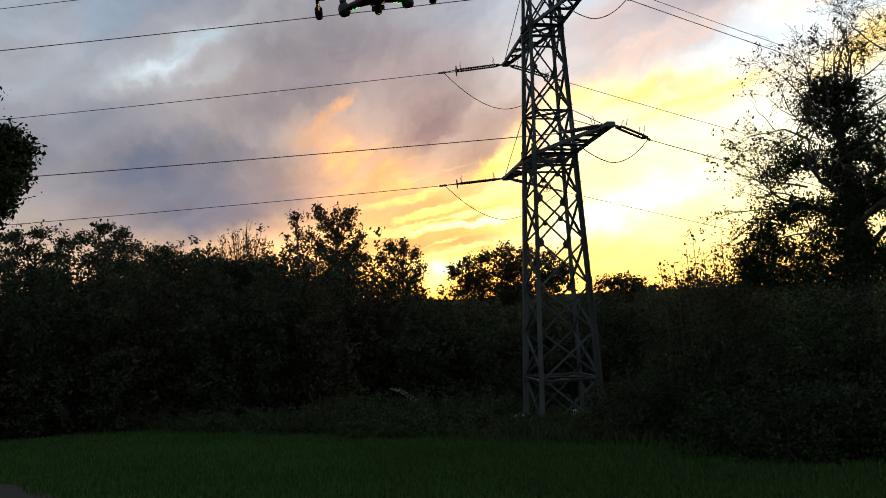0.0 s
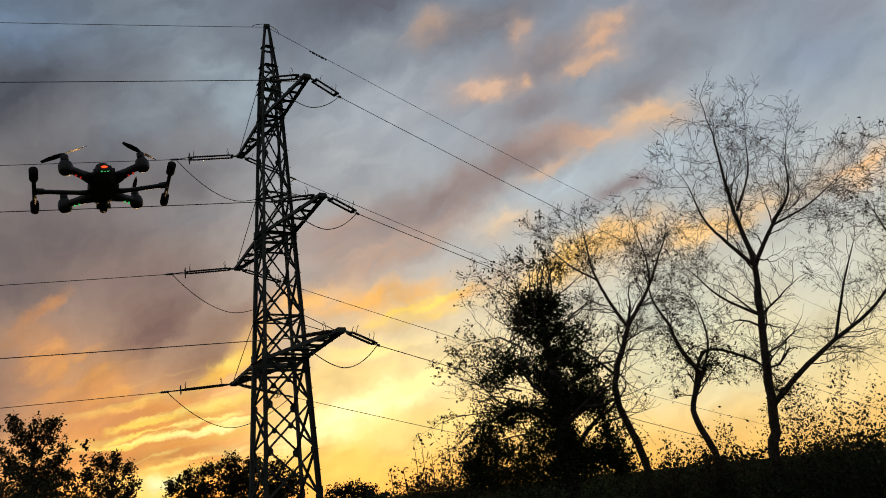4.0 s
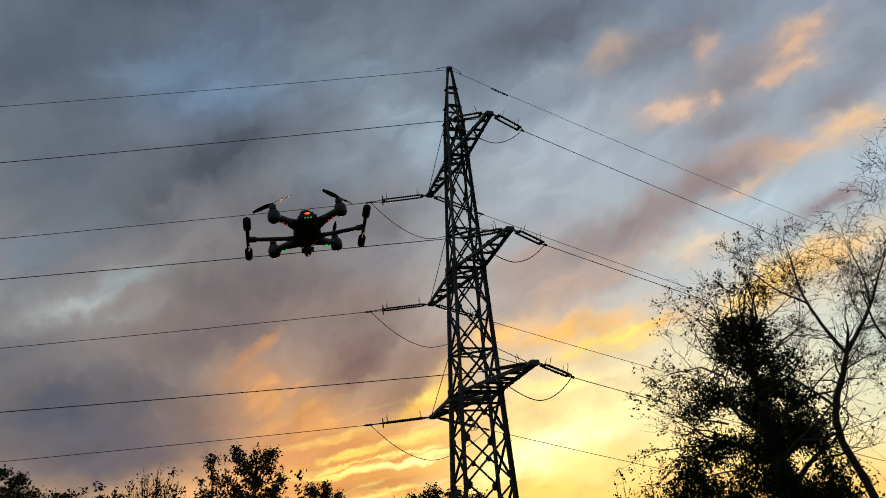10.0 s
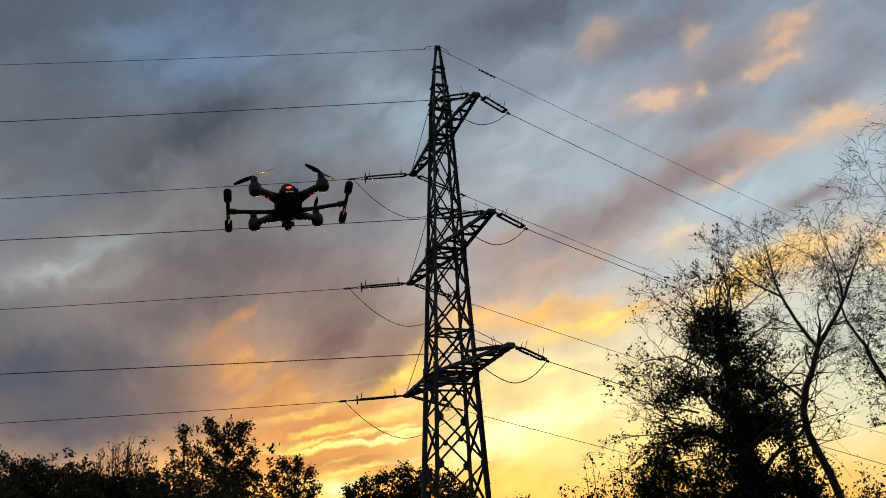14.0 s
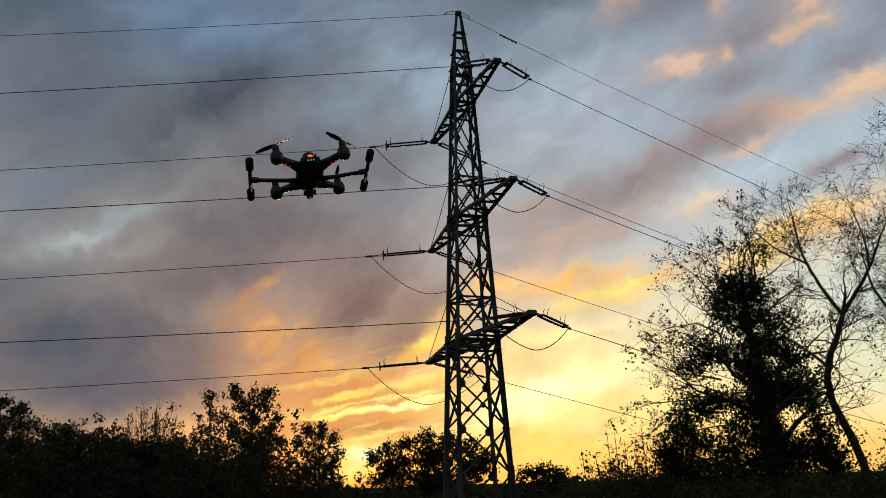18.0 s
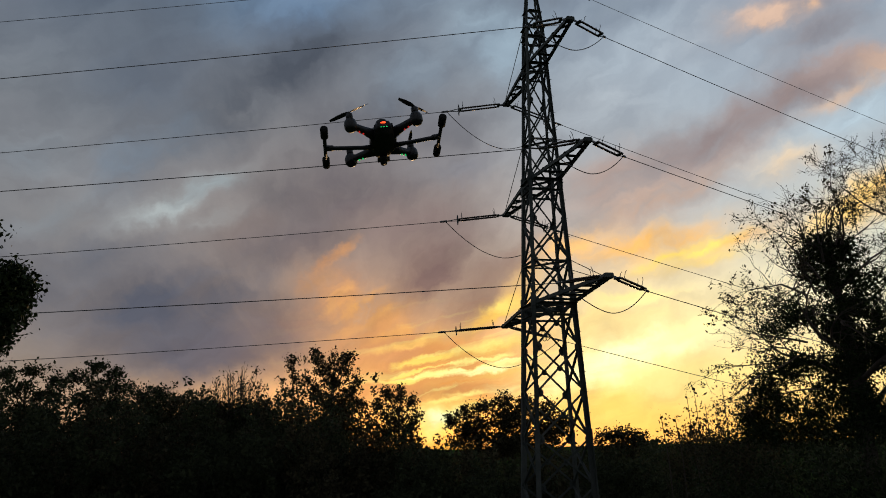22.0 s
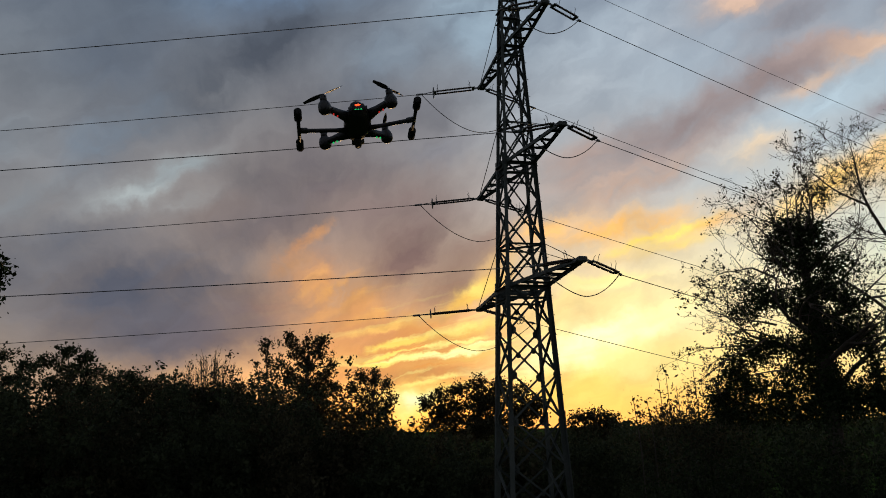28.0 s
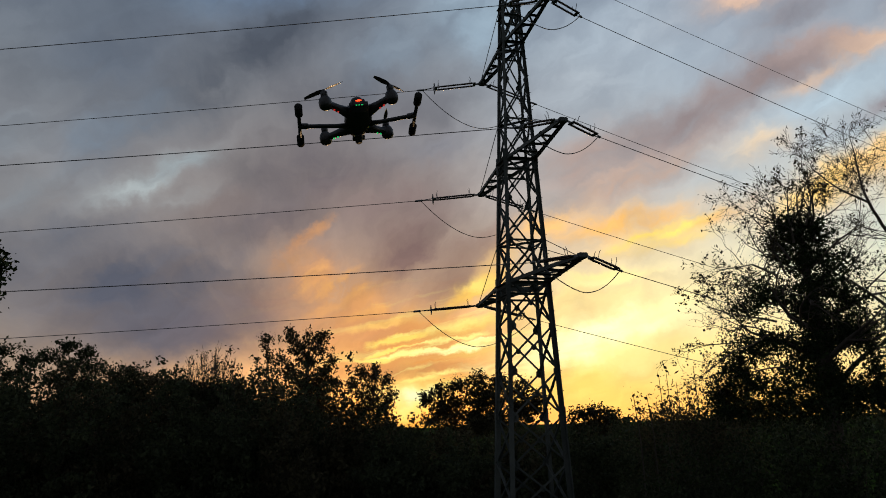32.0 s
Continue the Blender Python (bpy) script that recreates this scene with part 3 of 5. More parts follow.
def lathe(p, q, profile, sides=10):
    """A turned shape along p to q; profile: (share of the length, radius)."""
    p, q = Vector(p), Vector(q)
    return tube([p.lerp(q, s) for s, r in profile], [r for s, r in profile], sides)


def ring(centre, normal, radius, wire, sides=16):
    n = Vector(normal).normalized()
    a = n.orthogonal().normalized()
    b = n.cross(a)
    pts = [Vector(centre) + (a * math.cos(2 * math.pi * i / sides) + b * math.sin(2 * math.pi * i / sides)) * radius for i in range(sides + 1)]
    return tube(pts, [wire] * len(pts), 5)


def polar(azimuth, elevation, dist):
    """A place seen from the standing point: degrees from +y towards +x, degrees up, metres along the ground."""
    a = radians(azimuth)
    return Vector((math.sin(a) * dist, math.cos(a) * dist, 1.6 + dist * math.tan(radians(elevation))))


# ---- ground ----


def ground_z(x, y):
    """The meadow falls away from the standing point and levels out beyond the wood."""
    s = max(y, 0.0)
    z = -0.09 * min(s, 40.0)
    if s > 40:
        u = min((s - 40) / 160, 1.0)
        z -= 5.4 * u * (2 - u) * 1.0
    return z + 0.05 * math.sin(x * 0.21 + 0.4) * math.sin(y * 0.17) * min(1.0, abs(y) / 8 + 0.2)


def grid_axis(near, far, n):
    return [near * i for i in range(-n, n + 1)]


xs = sorted(set([-4000, -2000, -1000, -500, -250, -160, -120] + [i * 2.0 for i in range(-50, 51)] + [120, 160, 250, 500, 1000, 2000, 4000]))
ys = sorted(set([-4000, -1000, -300, -100, -50] + [i * 2.0 for i in range(-15, 61)] + [140, 160, 180, 200, 240, 300, 500, 1000, 2000, 4500]))
gv = [(x, y, ground_z(x, y)) for y in ys for x in xs]
nx = len(xs)
gf = [(j * nx + i, j * nx + i + 1, (j + 1) * nx + i + 1, (j + 1) * nx + i) for j in range(len(ys) - 1) for i in range(nx - 1)]
ground = tagged(new("ground", mesh_of("ground", gv, gf, SOIL, True)), "dark green meadow falling gently towards the wood", "ground", kind="structure")

# the trodden path that crosses the near meadow
pv, pf = [], []
for i in range(33):
    u = i / 32
    x, y = -13.0 + 9.5 * u, 19.2 - 10.5 * u
    for k, off in enumerate((-0.75, -0.35, 0.0, 0.35, 0.75)):
        w = off * (1 + 0.12 * math.sin(i * 1.7 + k))
        px, py = x + w * 0.74, y + w * 0.67
        pv.append((px, py, ground_z(px, py) + 0.02 - 0.012 * abs(off)))
for i in range(32):
    for k in range(4):
        pf.append((i * 5 + k, i * 5 + k + 1, i * 5 + k + 6, i * 5 + k + 5))
tagged(new("path", mesh_of("path", pv, pf, GRAVEL, True)), "pale trodden gravel path across the dark meadow", "path", kind="structure")

# ---- transmission tower ----
CX, CY = 3.483, 24.756
UX = Vector((0.22417, -0.97455, 0))           # along the crossarms, towards the meadow
VX = Vector((0.97455, 0.22417, 0))            # across them
BASE_Z = ground_z(CX, CY) - 0.25
ARMS = ((13.89, 3.11), (9.81, 3.74), (5.81, 4.42))
TOP_Z, PEAK_Z = 15.25, 17.42
UPV = Vector((0, 0, 1))

tower = thing("transmission_tower", (CX, CY, 0), "tall slender grey-green steel lattice pylon with three crossarms", "pylon")


def body_w(z):
    return 1.70 - 0.0765 * z


def corner(su, sv, z):
    w = body_w(z) / 2
    return UX * su * w + VX * sv * w + UPV * z


def bar(name, p, q, w, t, ref, parent=tower, label="", kind="angle"):
    f = angle_bar if kind == "angle" else flat_bar
    return child(name, mesh_of(name, *f(p, q, w, t, ref), STEEL), parent, label)


NODES = (TOP_Z, 13.89, 12.53, 11.17, 9.81, 8.48, 7.14, 5.81, 4.45, 3.10, 1.75, 0.40, -0.95, BASE_Z)
CORNERS = ((1, 1), (1, -1), (-1, -1), (-1, 1))
for su, sv in CORNERS:
    inward = -(UX * su + VX * sv)
    for za, zb, w in ((BASE_Z, 1.75, 0.15), (1.75, 5.81, 0.13), (5.81, 9.81, 0.11), (9.81, TOP_Z, 0.088)):
        a, b = corner(su, sv, za), corner(su, sv, zb + 0.003)
        ref = -VX * sv if su * sv > 0 else -UX * su
        bar("leg", a, b, w, 0.018, ref)
    # splice plates where the leg sections meet
    for z in (1.75, 5.81, 9.81):
        p = corner(su, sv, z)
        bar("splice_plate", p - UPV * 0.28 - inward * 0.004, p + UPV * 0.28 - inward * 0.004, 0.15, 0.012, -VX * sv if su * sv > 0 else -UX * su)
    bar("peak_leg", corner(su, sv, TOP_Z), UX * su * 0.06 + VX * sv * 0.06 + UPV * PEAK_Z, 0.075, 0.01, -VX * sv if su * sv > 0 else -UX * su)
    # concrete footing
    bm = bmesh.new()
    bmesh.ops.create_cube(bm, size=1.0, matrix=Matrix.Translation(corner(su, sv, BASE_Z + 0.02)) @ Matrix.Diagonal((0.62, 0.62, 0.7, 1)))
    bmesh.ops.bevel(bm, geom=bm.edges[:], offset=0.05, segments=2, affect="EDGES")
    part("footing", bm, CONCRETE, tower, "weathered concrete footing")

FACES = ((CORNERS[0], CORNERS[1], UX), (CORNERS[1], CORNERS[2], -VX), (CORNERS[2], CORNERS[3], -UX), (CORNERS[3], CORNERS[0], VX))
for (a, b, nrm) in FACES:
    for zt, zb in zip(NODES[:-1], NODES[1:]):
        in1, in2 = -nrm * 0.02, -nrm * 0.055
        size = 0.062 if zt < 9 else 0.052
        p1, q1, p2, q2 = corner(*a, zt), corner(*b, zb), corner(*b, zt), corner(*a, zb)
        bar("diagonal_brace", p1 + in1, q1 + in1, size, 0.008, p2 - p1)
        bar("diagonal_brace", p2 + in2, q2 + in2, size, 0.008, p1 - p2)
        # plate where the two diagonals cross
        wt_, wb_ = body_w(zt), body_w(zb)
        s = wt_ / (wt_ + wb_)
        c = p1.lerp(q1, s) + in1 * 1.9
        e = (p2 - p1).normalized()
        r = 0.085 if zt < 6.5 else 0.06 if zt < 10 else 0.04
        k = 0.42
        oct_ = [(r, r * k), (r * k, r), (-r * k, r), (-r, r * k), (-r, -r * k), (-r * k, -r), (r * k, -r), (r, -r * k)]
        vs = [c + e * x + UPV * y + nrm * h for h in (0.006, -0.006) for x, y in oct_]
        fs = [tuple(range(8)), tuple(reversed(range(8, 16)))] + [(i, 8 + i, 8 + (i + 1) % 8, (i + 1) % 8) for i in range(8)]
        child("crossing_plate", mesh_of("crossing_plate", vs, fs, STEEL), tower)
        # gusset on the leg, where bracing meets it
        for cr, other in ((a, b), (b, a)):
            g = corner(*cr, zt)
            gk = 1.0 if zt < 6.5 else 0.8
            e2 = (corner(*other, zt) - g).normalized()
            gv_ = [g + e2 * x + UPV * y - nrm * h for h in (0.022, 0.032) for x, y in ((0.01, 0.13 * gk), (0.09 * gk, 0.13 * gk), (0.16 * gk, 0.05 * gk), (0.16 * gk, -0.05 * gk), (0.09 * gk, -0.13 * gk), (0.01, -0.13 * gk))]
            gf_ = [(0, 1, 2, 3, 4, 5), (11, 10, 9, 8, 7, 6)] + [(i, 6 + i, 6 + (i + 1) % 6, (i + 1) % 6) for i in range(6)]
            child("gusset_plate", mesh_of("gusset_plate", gv_, gf_, STEEL), tower)
    for z, w in ((TOP_Z, 0.1), (TOP_Z - 0.38, 0.09), (11.17, 0.055), (7.14, 0.055), (-0.95, 0.075), (13.89, 0.085), (9.81, 0.1), (5.81, 0.12), (13.55, 0.06), (9.45, 0.065), (5.45, 0.07)):
        bar("horizontal_brace", corner(*a, z) - nrm * 0.01, corner(*b, z) - nrm * 0.01, w, 0.01, -UPV)
    # two bands round the peak
    for z in (15.85, 16.6):
        s = (z - TOP_Z) / (PEAK_Z - TOP_Z)
        tip = {c: UX * c[0] * 0.06 + VX * c[1] * 0.06 + UPV * PEAK_Z for c in (a, b)}
        bar("peak_brace", corner(*a, TOP_Z).lerp(tip[a], s), corner(*b, TOP_Z).lerp(tip[b], s), 0.085, 0.009, -UPV)
    bar("peak_diagonal", corner(*a, TOP_Z), corner(*b, TOP_Z).lerp(UX * b[0] * 0.06 + VX * b[1] * 0.06 + UPV * PEAK_Z, 0.28), 0.05, 0.007, UPV)
# flat cross-bracing inside the body at the arms and at the half heights
for z in (13.89, 9.81, 5.81, 7.14, 11.17, -0.95):
    bar("plan_brace", corner(1, 1, z), corner(-1, -1, z), 0.06, 0.008, -UPV)
    bar("plan_brace", corner(1, -1, z - 0.07), corner(-1, 1, z - 0.07), 0.06, 0.008, -UPV)
cap = bmesh.new()
bmesh.ops.create_cube(cap, size=1.0, matrix=Matrix.Translation((0, 0, PEAK_Z + 0.03)) @ Matrix.Diagonal((0.2, 0.2, 0.12, 1)))
bmesh.ops.bevel(cap, geom=cap.edges[:], offset=0.02, segments=1, affect="EDGES")
part("peak_cap", cap, STEEL, tower)
# climbing bolts up one leg
for i in range(46):
    z = 1.0 + i * 0.3
    p = corner(1, 1, z)
    d = VX if i % 2 else UX
    child("step_bolt", mesh_of("step_bolt", *tube([p, p + d * 0.09], [0.009, 0.009], 6), ZINC), tower)

TIPS = {}
for ai, (z, ln) in enumerate(ARMS):
    for s in (1, -1):
        tip = UX * s * ln + UPV * z
        TIPS[(ai, s)] = tip
        arm = None
        roots = [corner(s, sv, z) for sv in (1, -1)]
        ends = [tip + VX * sv * 0.1 for sv in (1, -1)]
        inner = [-VX, VX]
        for k in (0, 1):
            d = (ends[k] - roots[k]).normalized()
            pieces = [flat_bar(roots[k], ends[k] + d * 0.06, 0.105, 0.014, UPV),
                      flat_bar(roots[k] + inner[k] * 0.028 + UPV * 0.046, ends[k] + inner[k] * 0.035 + UPV * 0.046, 0.055, 0.012, inner[k]),
                      flat_bar(roots[k] + inner[k] * 0.028 - UPV * 0.046, ends[k] + inner[k] * 0.035 - UPV * 0.046, 0.055, 0.012, inner[k])]
            o = child("crossarm_chord", mesh_of("crossarm_chord", *joined(pieces), STEEL), tower)
            arm = arm or o
        steps = 5 if ln > 4 else 4
        for i in range(1, steps + 1):
            u = i / (steps + 0.6)
            p, q = roots[0].lerp(ends[0], u), roots[1].lerp(ends[1], u)
            child("rung", mesh_of("rung", *angle_bar(p - UPV * 0.02, q - UPV * 0.02, 0.06, 0.008, -UPV), STEEL), arm)
            pu = (i - 1) / (steps + 0.6)
            a_, b_ = (roots[0].lerp(ends[0], pu), q) if i % 2 else (roots[1].lerp(ends[1], pu), p)
            child("lacing_bar", mesh_of("lacing_bar", *angle_bar(a_ + UPV * 0.03, b_ + UPV * 0.03, 0.05, 0.007, UPV), STEEL), arm)
        bm = bmesh.new()
        bmesh.ops.create_cube(bm, size=1.0, matrix=Matrix.Translation(tip) @ Matrix(((VX.x, UX.x * s, 0, 0), (VX.y, UX.y * s, 0, 0), (0, 0, 1, 0), (0, 0, 0, 1))) @ Matrix.Diagonal((0.26, 0.2, 0.15, 1)))
        bmesh.ops.bevel(bm, geom=bm.edges[:], offset=0.03, segments=1, affect="EDGES")
        part("tip_plate", bm, STEEL, arm)
        zu = NODES[NODES.index(z) - 1] if ai == 0 else (11.17, 7.14)[ai - 1]
        for sv, e in ((1, ends[0]), (-1, ends[1])):
            child("tie_rod", mesh_of("tie_rod", *tube([corner(s, sv, zu), e.lerp(roots[0 if sv == 1 else 1], 0.12) + UPV * 0.06], [0.012, 0.012], 6), STEEL), arm)

# ---- insulators, conductors and jumpers ----
LEFT_AZ, RIGHT_AZ = -91.0, 65.0
LEFT_DIR = Vector((math.sin(radians(LEFT_AZ)), math.cos(radians(LEFT_AZ)), 0))
RIGHT_DIR = Vector((math.sin(radians(RIGHT_AZ)), math.cos(radians(RIGHT_AZ)), 0))
TOWER_AT = Vector((CX, CY, 0))
LEFT_FALL = {(0, 1): 0.103, (1, 1): 0.076, (2, 1): 0.044, (0, -1): 0.0915, (1, -1): 0.0715, (2, -1): 0.052}
RIGHT_FALL = {(0, 1): 0.189, (1, 1): 0.1805, (2, 1): 0.1895, (0, -1): 0.19, (1, -1): 0.1865, (2, -1): 0.191}
SHEDS = [(0, 0.02)]
for i in range(15):
    SHEDS += [(0.05 + i * 0.06, 0.026), (0.062 + i * 0.06, 0.038), (0.085 + i * 0.06, 0.031)]
SHEDS += [(1, 0.02)]


def insulator_set(at, d, fall, n_len, link, gap=0.1):
    """A double tension insulator from the arm's tip along d: two ribbed rods between yokes, horns and the clamp."""
    d = (d - UPV * fall).normalized()
    side_ = d.cross(UPV).normalized()
    up_ = side_.cross(d).normalized()
    t = thing("tension_insulator", at, "double brown porcelain tension insulator strung from a pylon crossarm", "insulator", "pylon insulators")
    a0 = d * 0.2
    a1 = d * (0.2 + n_len)
    end = d * (0.2 + n_len + link)
    child("link", mesh_of("link", *flat_bar(Vector((0, 0, 0)), a0, 0.06, 0.03, up_), ZINC), t)
    for a in (a0, a1):
        child("yoke", mesh_of("yoke", *flat_bar(a - side_ * (gap + 0.03), a + side_ * (gap + 0.03), 0.09, 0.03, d), ZINC), t)
    for s in (1, -1):
        child("insulator_rod", mesh_of("insulator_rod", *lathe(a0 + side_ * gap * s, a1 + side_ * gap * s, SHEDS, 9), GLAZE, True), t)
        for a, tip_s in ((a0 + d * 0.12, 1), (a1 - d * 0.1, -1)):
            b = a + side_ * gap * s
            child("arcing_horn", mesh_of("arcing_horn", *tube([b, b + up_ * 0.2, b + up_ * 0.27 + d * 0.03 * tip_s], [0.009, 0.009, 0.007], 5), ZINC), t)
    if link > 0.5:
        hub = d * (0.2 + n_len + 0.06)
        for s in (1, -1):
            child("guard_ring", mesh_of("guard_ring", *ring(hub + side_ * gap * s, d, 0.15, 0.013), ZINC), t)
    for s in (1, -1):
        child("link_rod", mesh_of("link_rod", *tube([a1 + side_ * gap * s, d * (0.2 + n_len + link * 0.7)], [0.014, 0.014], 6), ZINC), t)
    child("dead_end_clamp", mesh_of("dead_end_clamp", *lathe(d * (0.2 + n_len + link * 0.6), end, [(0, 0.02), (0.1, 0.038), (0.8, 0.038), (1, 0.022)], 8), ZINC, True), t)
    return Vector(at) + end


def hanging(a, d, fall, k, length, n):
    """Points of a sagging wire from a."""
    return [a + d * (length * (i / n) ** 1.6) + UPV * (-fall * length * (i / n) ** 1.6 + k * (length * (i / n) ** 1.6) ** 2) for i in range(n + 1)]


def wire(name, pts, r, label, group, category="cable"):
    o = pts[0].copy()
    ob = new(name, mesh_of(name, *tube([p - o for p in pts], [r] * len(pts), 6), CABLE, True))
    ob.location = o
    return tagged(ob, label, category, group)


for (ai, s), tip in TIPS.items():
    at = TOWER_AT + tip + UX * s * 0.03
    le = insulator_set(at + LEFT_DIR * 0.1, LEFT_DIR, LEFT_FALL[(ai, s)] + (0.09 if s > 0 else 0.02), 0.8 if s > 0 else 1.42, 0.3 if s > 0 else 0.72, 0.13)
    short = s > 0
    re = insulator_set(at + RIGHT_DIR * 0.1, RIGHT_DIR, RIGHT_FALL[(ai, s)] + (0.11 if short else 0.0), 0.8 if short else 1.42, 0.22 if short else 0.72)
    wire("conductor", hanging(le, LEFT_DIR, LEFT_FALL[(ai, s)], 0.0005, 190, 40), 0.0112, "taut dark aluminium conductor sagging from the pylon", "power line conductors")
    wire("conductor", hanging(re, RIGHT_DIR, RIGHT_FALL[(ai, s)], 0.0008, 120, 30), 0.0112, "taut dark aluminium conductor sagging from the pylon", "power line conductors")
    # the jumper hangs under the arm from one clamp to the other
    a, b = le - LEFT_DIR * 0.22, re - RIGHT_DIR * 0.1
    drop = 1.12 if s < 0 else 0.72
    pts = []
    for i in range(25):
        u = i / 24
        p = a.lerp(b, u)
        p.z -= drop * (1 - abs(2 * u - 1) ** 1.75)
        pts.append(p + UX * s * 0.25 * math.sin(math.pi * u))
    wire("jumper_cable", pts, 0.013, "black slack jumper cable looped beneath a pylon crossarm", "jumper cables")

peak = TOWER_AT + UPV * (PEAK_Z - 0.01)
ew = [wire("earth_wire", hanging(peak + LEFT_DIR * 0.12, LEFT_DIR, 0.102, 0.0005, 190, 40), 0.009, "thin steel earth wire from the pylon's peak", "earth wires"),
      wire("earth_wire", hanging(peak + RIGHT_DIR * 0.12, RIGHT_DIR, 0.178, 0.0008, 120, 40), 0.009, "thin steel earth wire from the pylon's peak", "earth wires")]
for l in (1.72, 1.9, 2.1, 2.28):
    o = RIGHT_DIR * l - UPV * (0.178 * l)
    child("vibration_damper", mesh_of("vibration_damper", *lathe(o - RIGHT_DIR * 0.08 - UPV * 0.02, o + RIGHT_DIR * 0.08 - UPV * 0.05, [(0, 0.034), (0.3, 0.034), (0.4, 0.012), (0.6, 0.012), (0.7, 0.034), (1, 0.034)], 7), ZINC), ew[1])
loop = [peak + LEFT_DIR * (0.5 - 1.0 * i / 14) * (1 if i < 7 else 0) + RIGHT_DIR * (0 if i < 7 else (i - 7) / 7 * 0.5) + UPV * (0.02 + 0.11 * math.sin(math.pi * i / 14) - (0.07 if i in (0,) else 0.0) - (0.12 if i == 14 else 0.0)) for i in range(15)]
wire("jumper_cable", loop, 0.011, "short steel jumper over the pylon's peak", "jumper cables")

# ---- trees and shrubs ----


def leaf_mesh(name, centres, length, mat, rng, spread=0.35, squash=0.55):
    """Many small pointed leaves, each a folded diamond of its own, turned every way."""
    c = np.asarray(centres, dtype=np.float64)
    n = len(c)
    d = rng.normal(size=(n, 3))
    d[:, 2] -= 0.35
    d /= np.linalg.norm(d, axis=1)[:, None]
    e = np.cross(d, rng.normal(size=(n, 3)))
    e /= np.linalg.norm(e, axis=1)[:, None]
    ln = (length * (1 + spread * rng.normal(size=n).clip(-2, 2)))[:, None]
    w = ln * squash * 0.5
    v = np.empty((n, 4, 3))
    v[:, 0], v[:, 1], v[:, 2], v[:, 3] = c - d * ln / 2, c + e * w, c + d * ln / 2, c - e * w
    me = bpy.data.meshes.new(name)
    me.vertices.add(n * 4)
    me.loops.add(n * 4)
    me.polygons.add(n)
    me.vertices.foreach_set("co", v.reshape(-1))
    me.loops.foreach_set("vertex_index", np.arange(n * 4, dtype=np.int32))
    me.polygons.foreach_set("loop_start", np.arange(0, n * 4, 4, dtype=np.int32))
    me.polygons.foreach_set("loop_total", np.full(n, 4, dtype=np.int32))
    me.materials.append(mat)
    me.update(calc_edges=True)
    return me


class Growth:
    """Wood of one tree: tapered limbs that fork into twigs."""

    def __init__(self, seed, least=0.0022):
        self.r = random.Random(seed)
        self.least = least
        self.pieces, self.twigs = [], []

    def limb(self, pts, r0, r1, sides=7):
        n = len(pts)
        fine = []
        for i in range(n - 1):
            p0, p1, p2, p3 = pts[max(i - 1, 0)], pts[i], pts[i + 1], pts[min(i + 2, n - 1)]
            for k in range(4):
                t = k / 4
                fine.append(0.5 * ((2 * p1) + (p2 - p0) * t + (2 * p0 - 5 * p1 + 4 * p2 - p3) * t * t + (3 * p1 - p0 - 3 * p2 + p3) * t ** 3))
        fine.append(pts[-1])
        m = len(fine)
        rad = [r0 + (r1 - r0) * i / (m - 1) for i in range(m)]
        fine = [p + Vector((self.r.uniform(-1, 1), self.r.uniform(-1, 1), 0)) * rad[i] * 0.25 for i, p in enumerate(fine)]
        self.pieces.append(tube(fine, rad, sides))
        return fine, rad

    def grow(self, p, d, length, r, depth, lift=0.05, fork=(2, 4), crook=0.22, angle=(25, 60), shrink=0.66, start=0.25):
        R = self.r
        n = 4 if depth > 1 else 3
        pts, rad = [p.copy()], [r]
        d = d.normalized()
        for i in range(n):
            d = (d + Vector((R.gauss(0, crook), R.gauss(0, crook), R.gauss(0, crook) + lift))).normalized()
            p = p + d * length / n
            pts.append(p.copy())
            rad.append(max(r * (1 - 0.62 * (i + 1) / n), self.least))
        self.pieces.append(tube(pts, rad, 6 if r > 0.04 else 4 if r > 0.012 else 3, False))
        if depth <= 1:
            self.twigs += pts[1:]
        if depth <= 0:
            return
        kids = R.randint(*fork)
        for k in range(kids + 1):
            u = 1.0 if k == kids else start + (1 - start) * (k + R.random()) / (kids + 0.3)
            u = min(u, 1.0)
            j = min(int(u * n), n - 1)
            q = pts[j].lerp(pts[j + 1], u * n - j)
            dd = (pts[j + 1] - pts[j]).normalized()
            ax = dd.cross(Vector((R.gauss(0, 1), R.gauss(0, 1), R.gauss(0, 1)))).normalized()
            turned = Matrix.Rotation(radians(R.uniform(*angle) * (0.4 if k == kids else 1)), 3, ax) @ dd
            self.grow(q, turned, length * shrink * R.uniform(0.75, 1.15), max(rad[j] * R.uniform(0.5, 0.72), 0.0025), depth - 1, lift, fork, crook, angle, shrink, start)

    def mesh(self, name, mat):
        vs, fs = joined(self.pieces)
        return mesh_of(name, vs, fs, mat, True)


def finish(name, at, wood, leaves, label, category, group="", bark=BARK):
    t = thing(name, at, label, category, group)
    child("trunk", wood.mesh("trunk", bark), t)
    for nm, me in leaves:
        child(nm, me, t)
    return t


def rel(azimuth, elevation, dist, base):
    return polar(azimuth, elevation, dist) - base


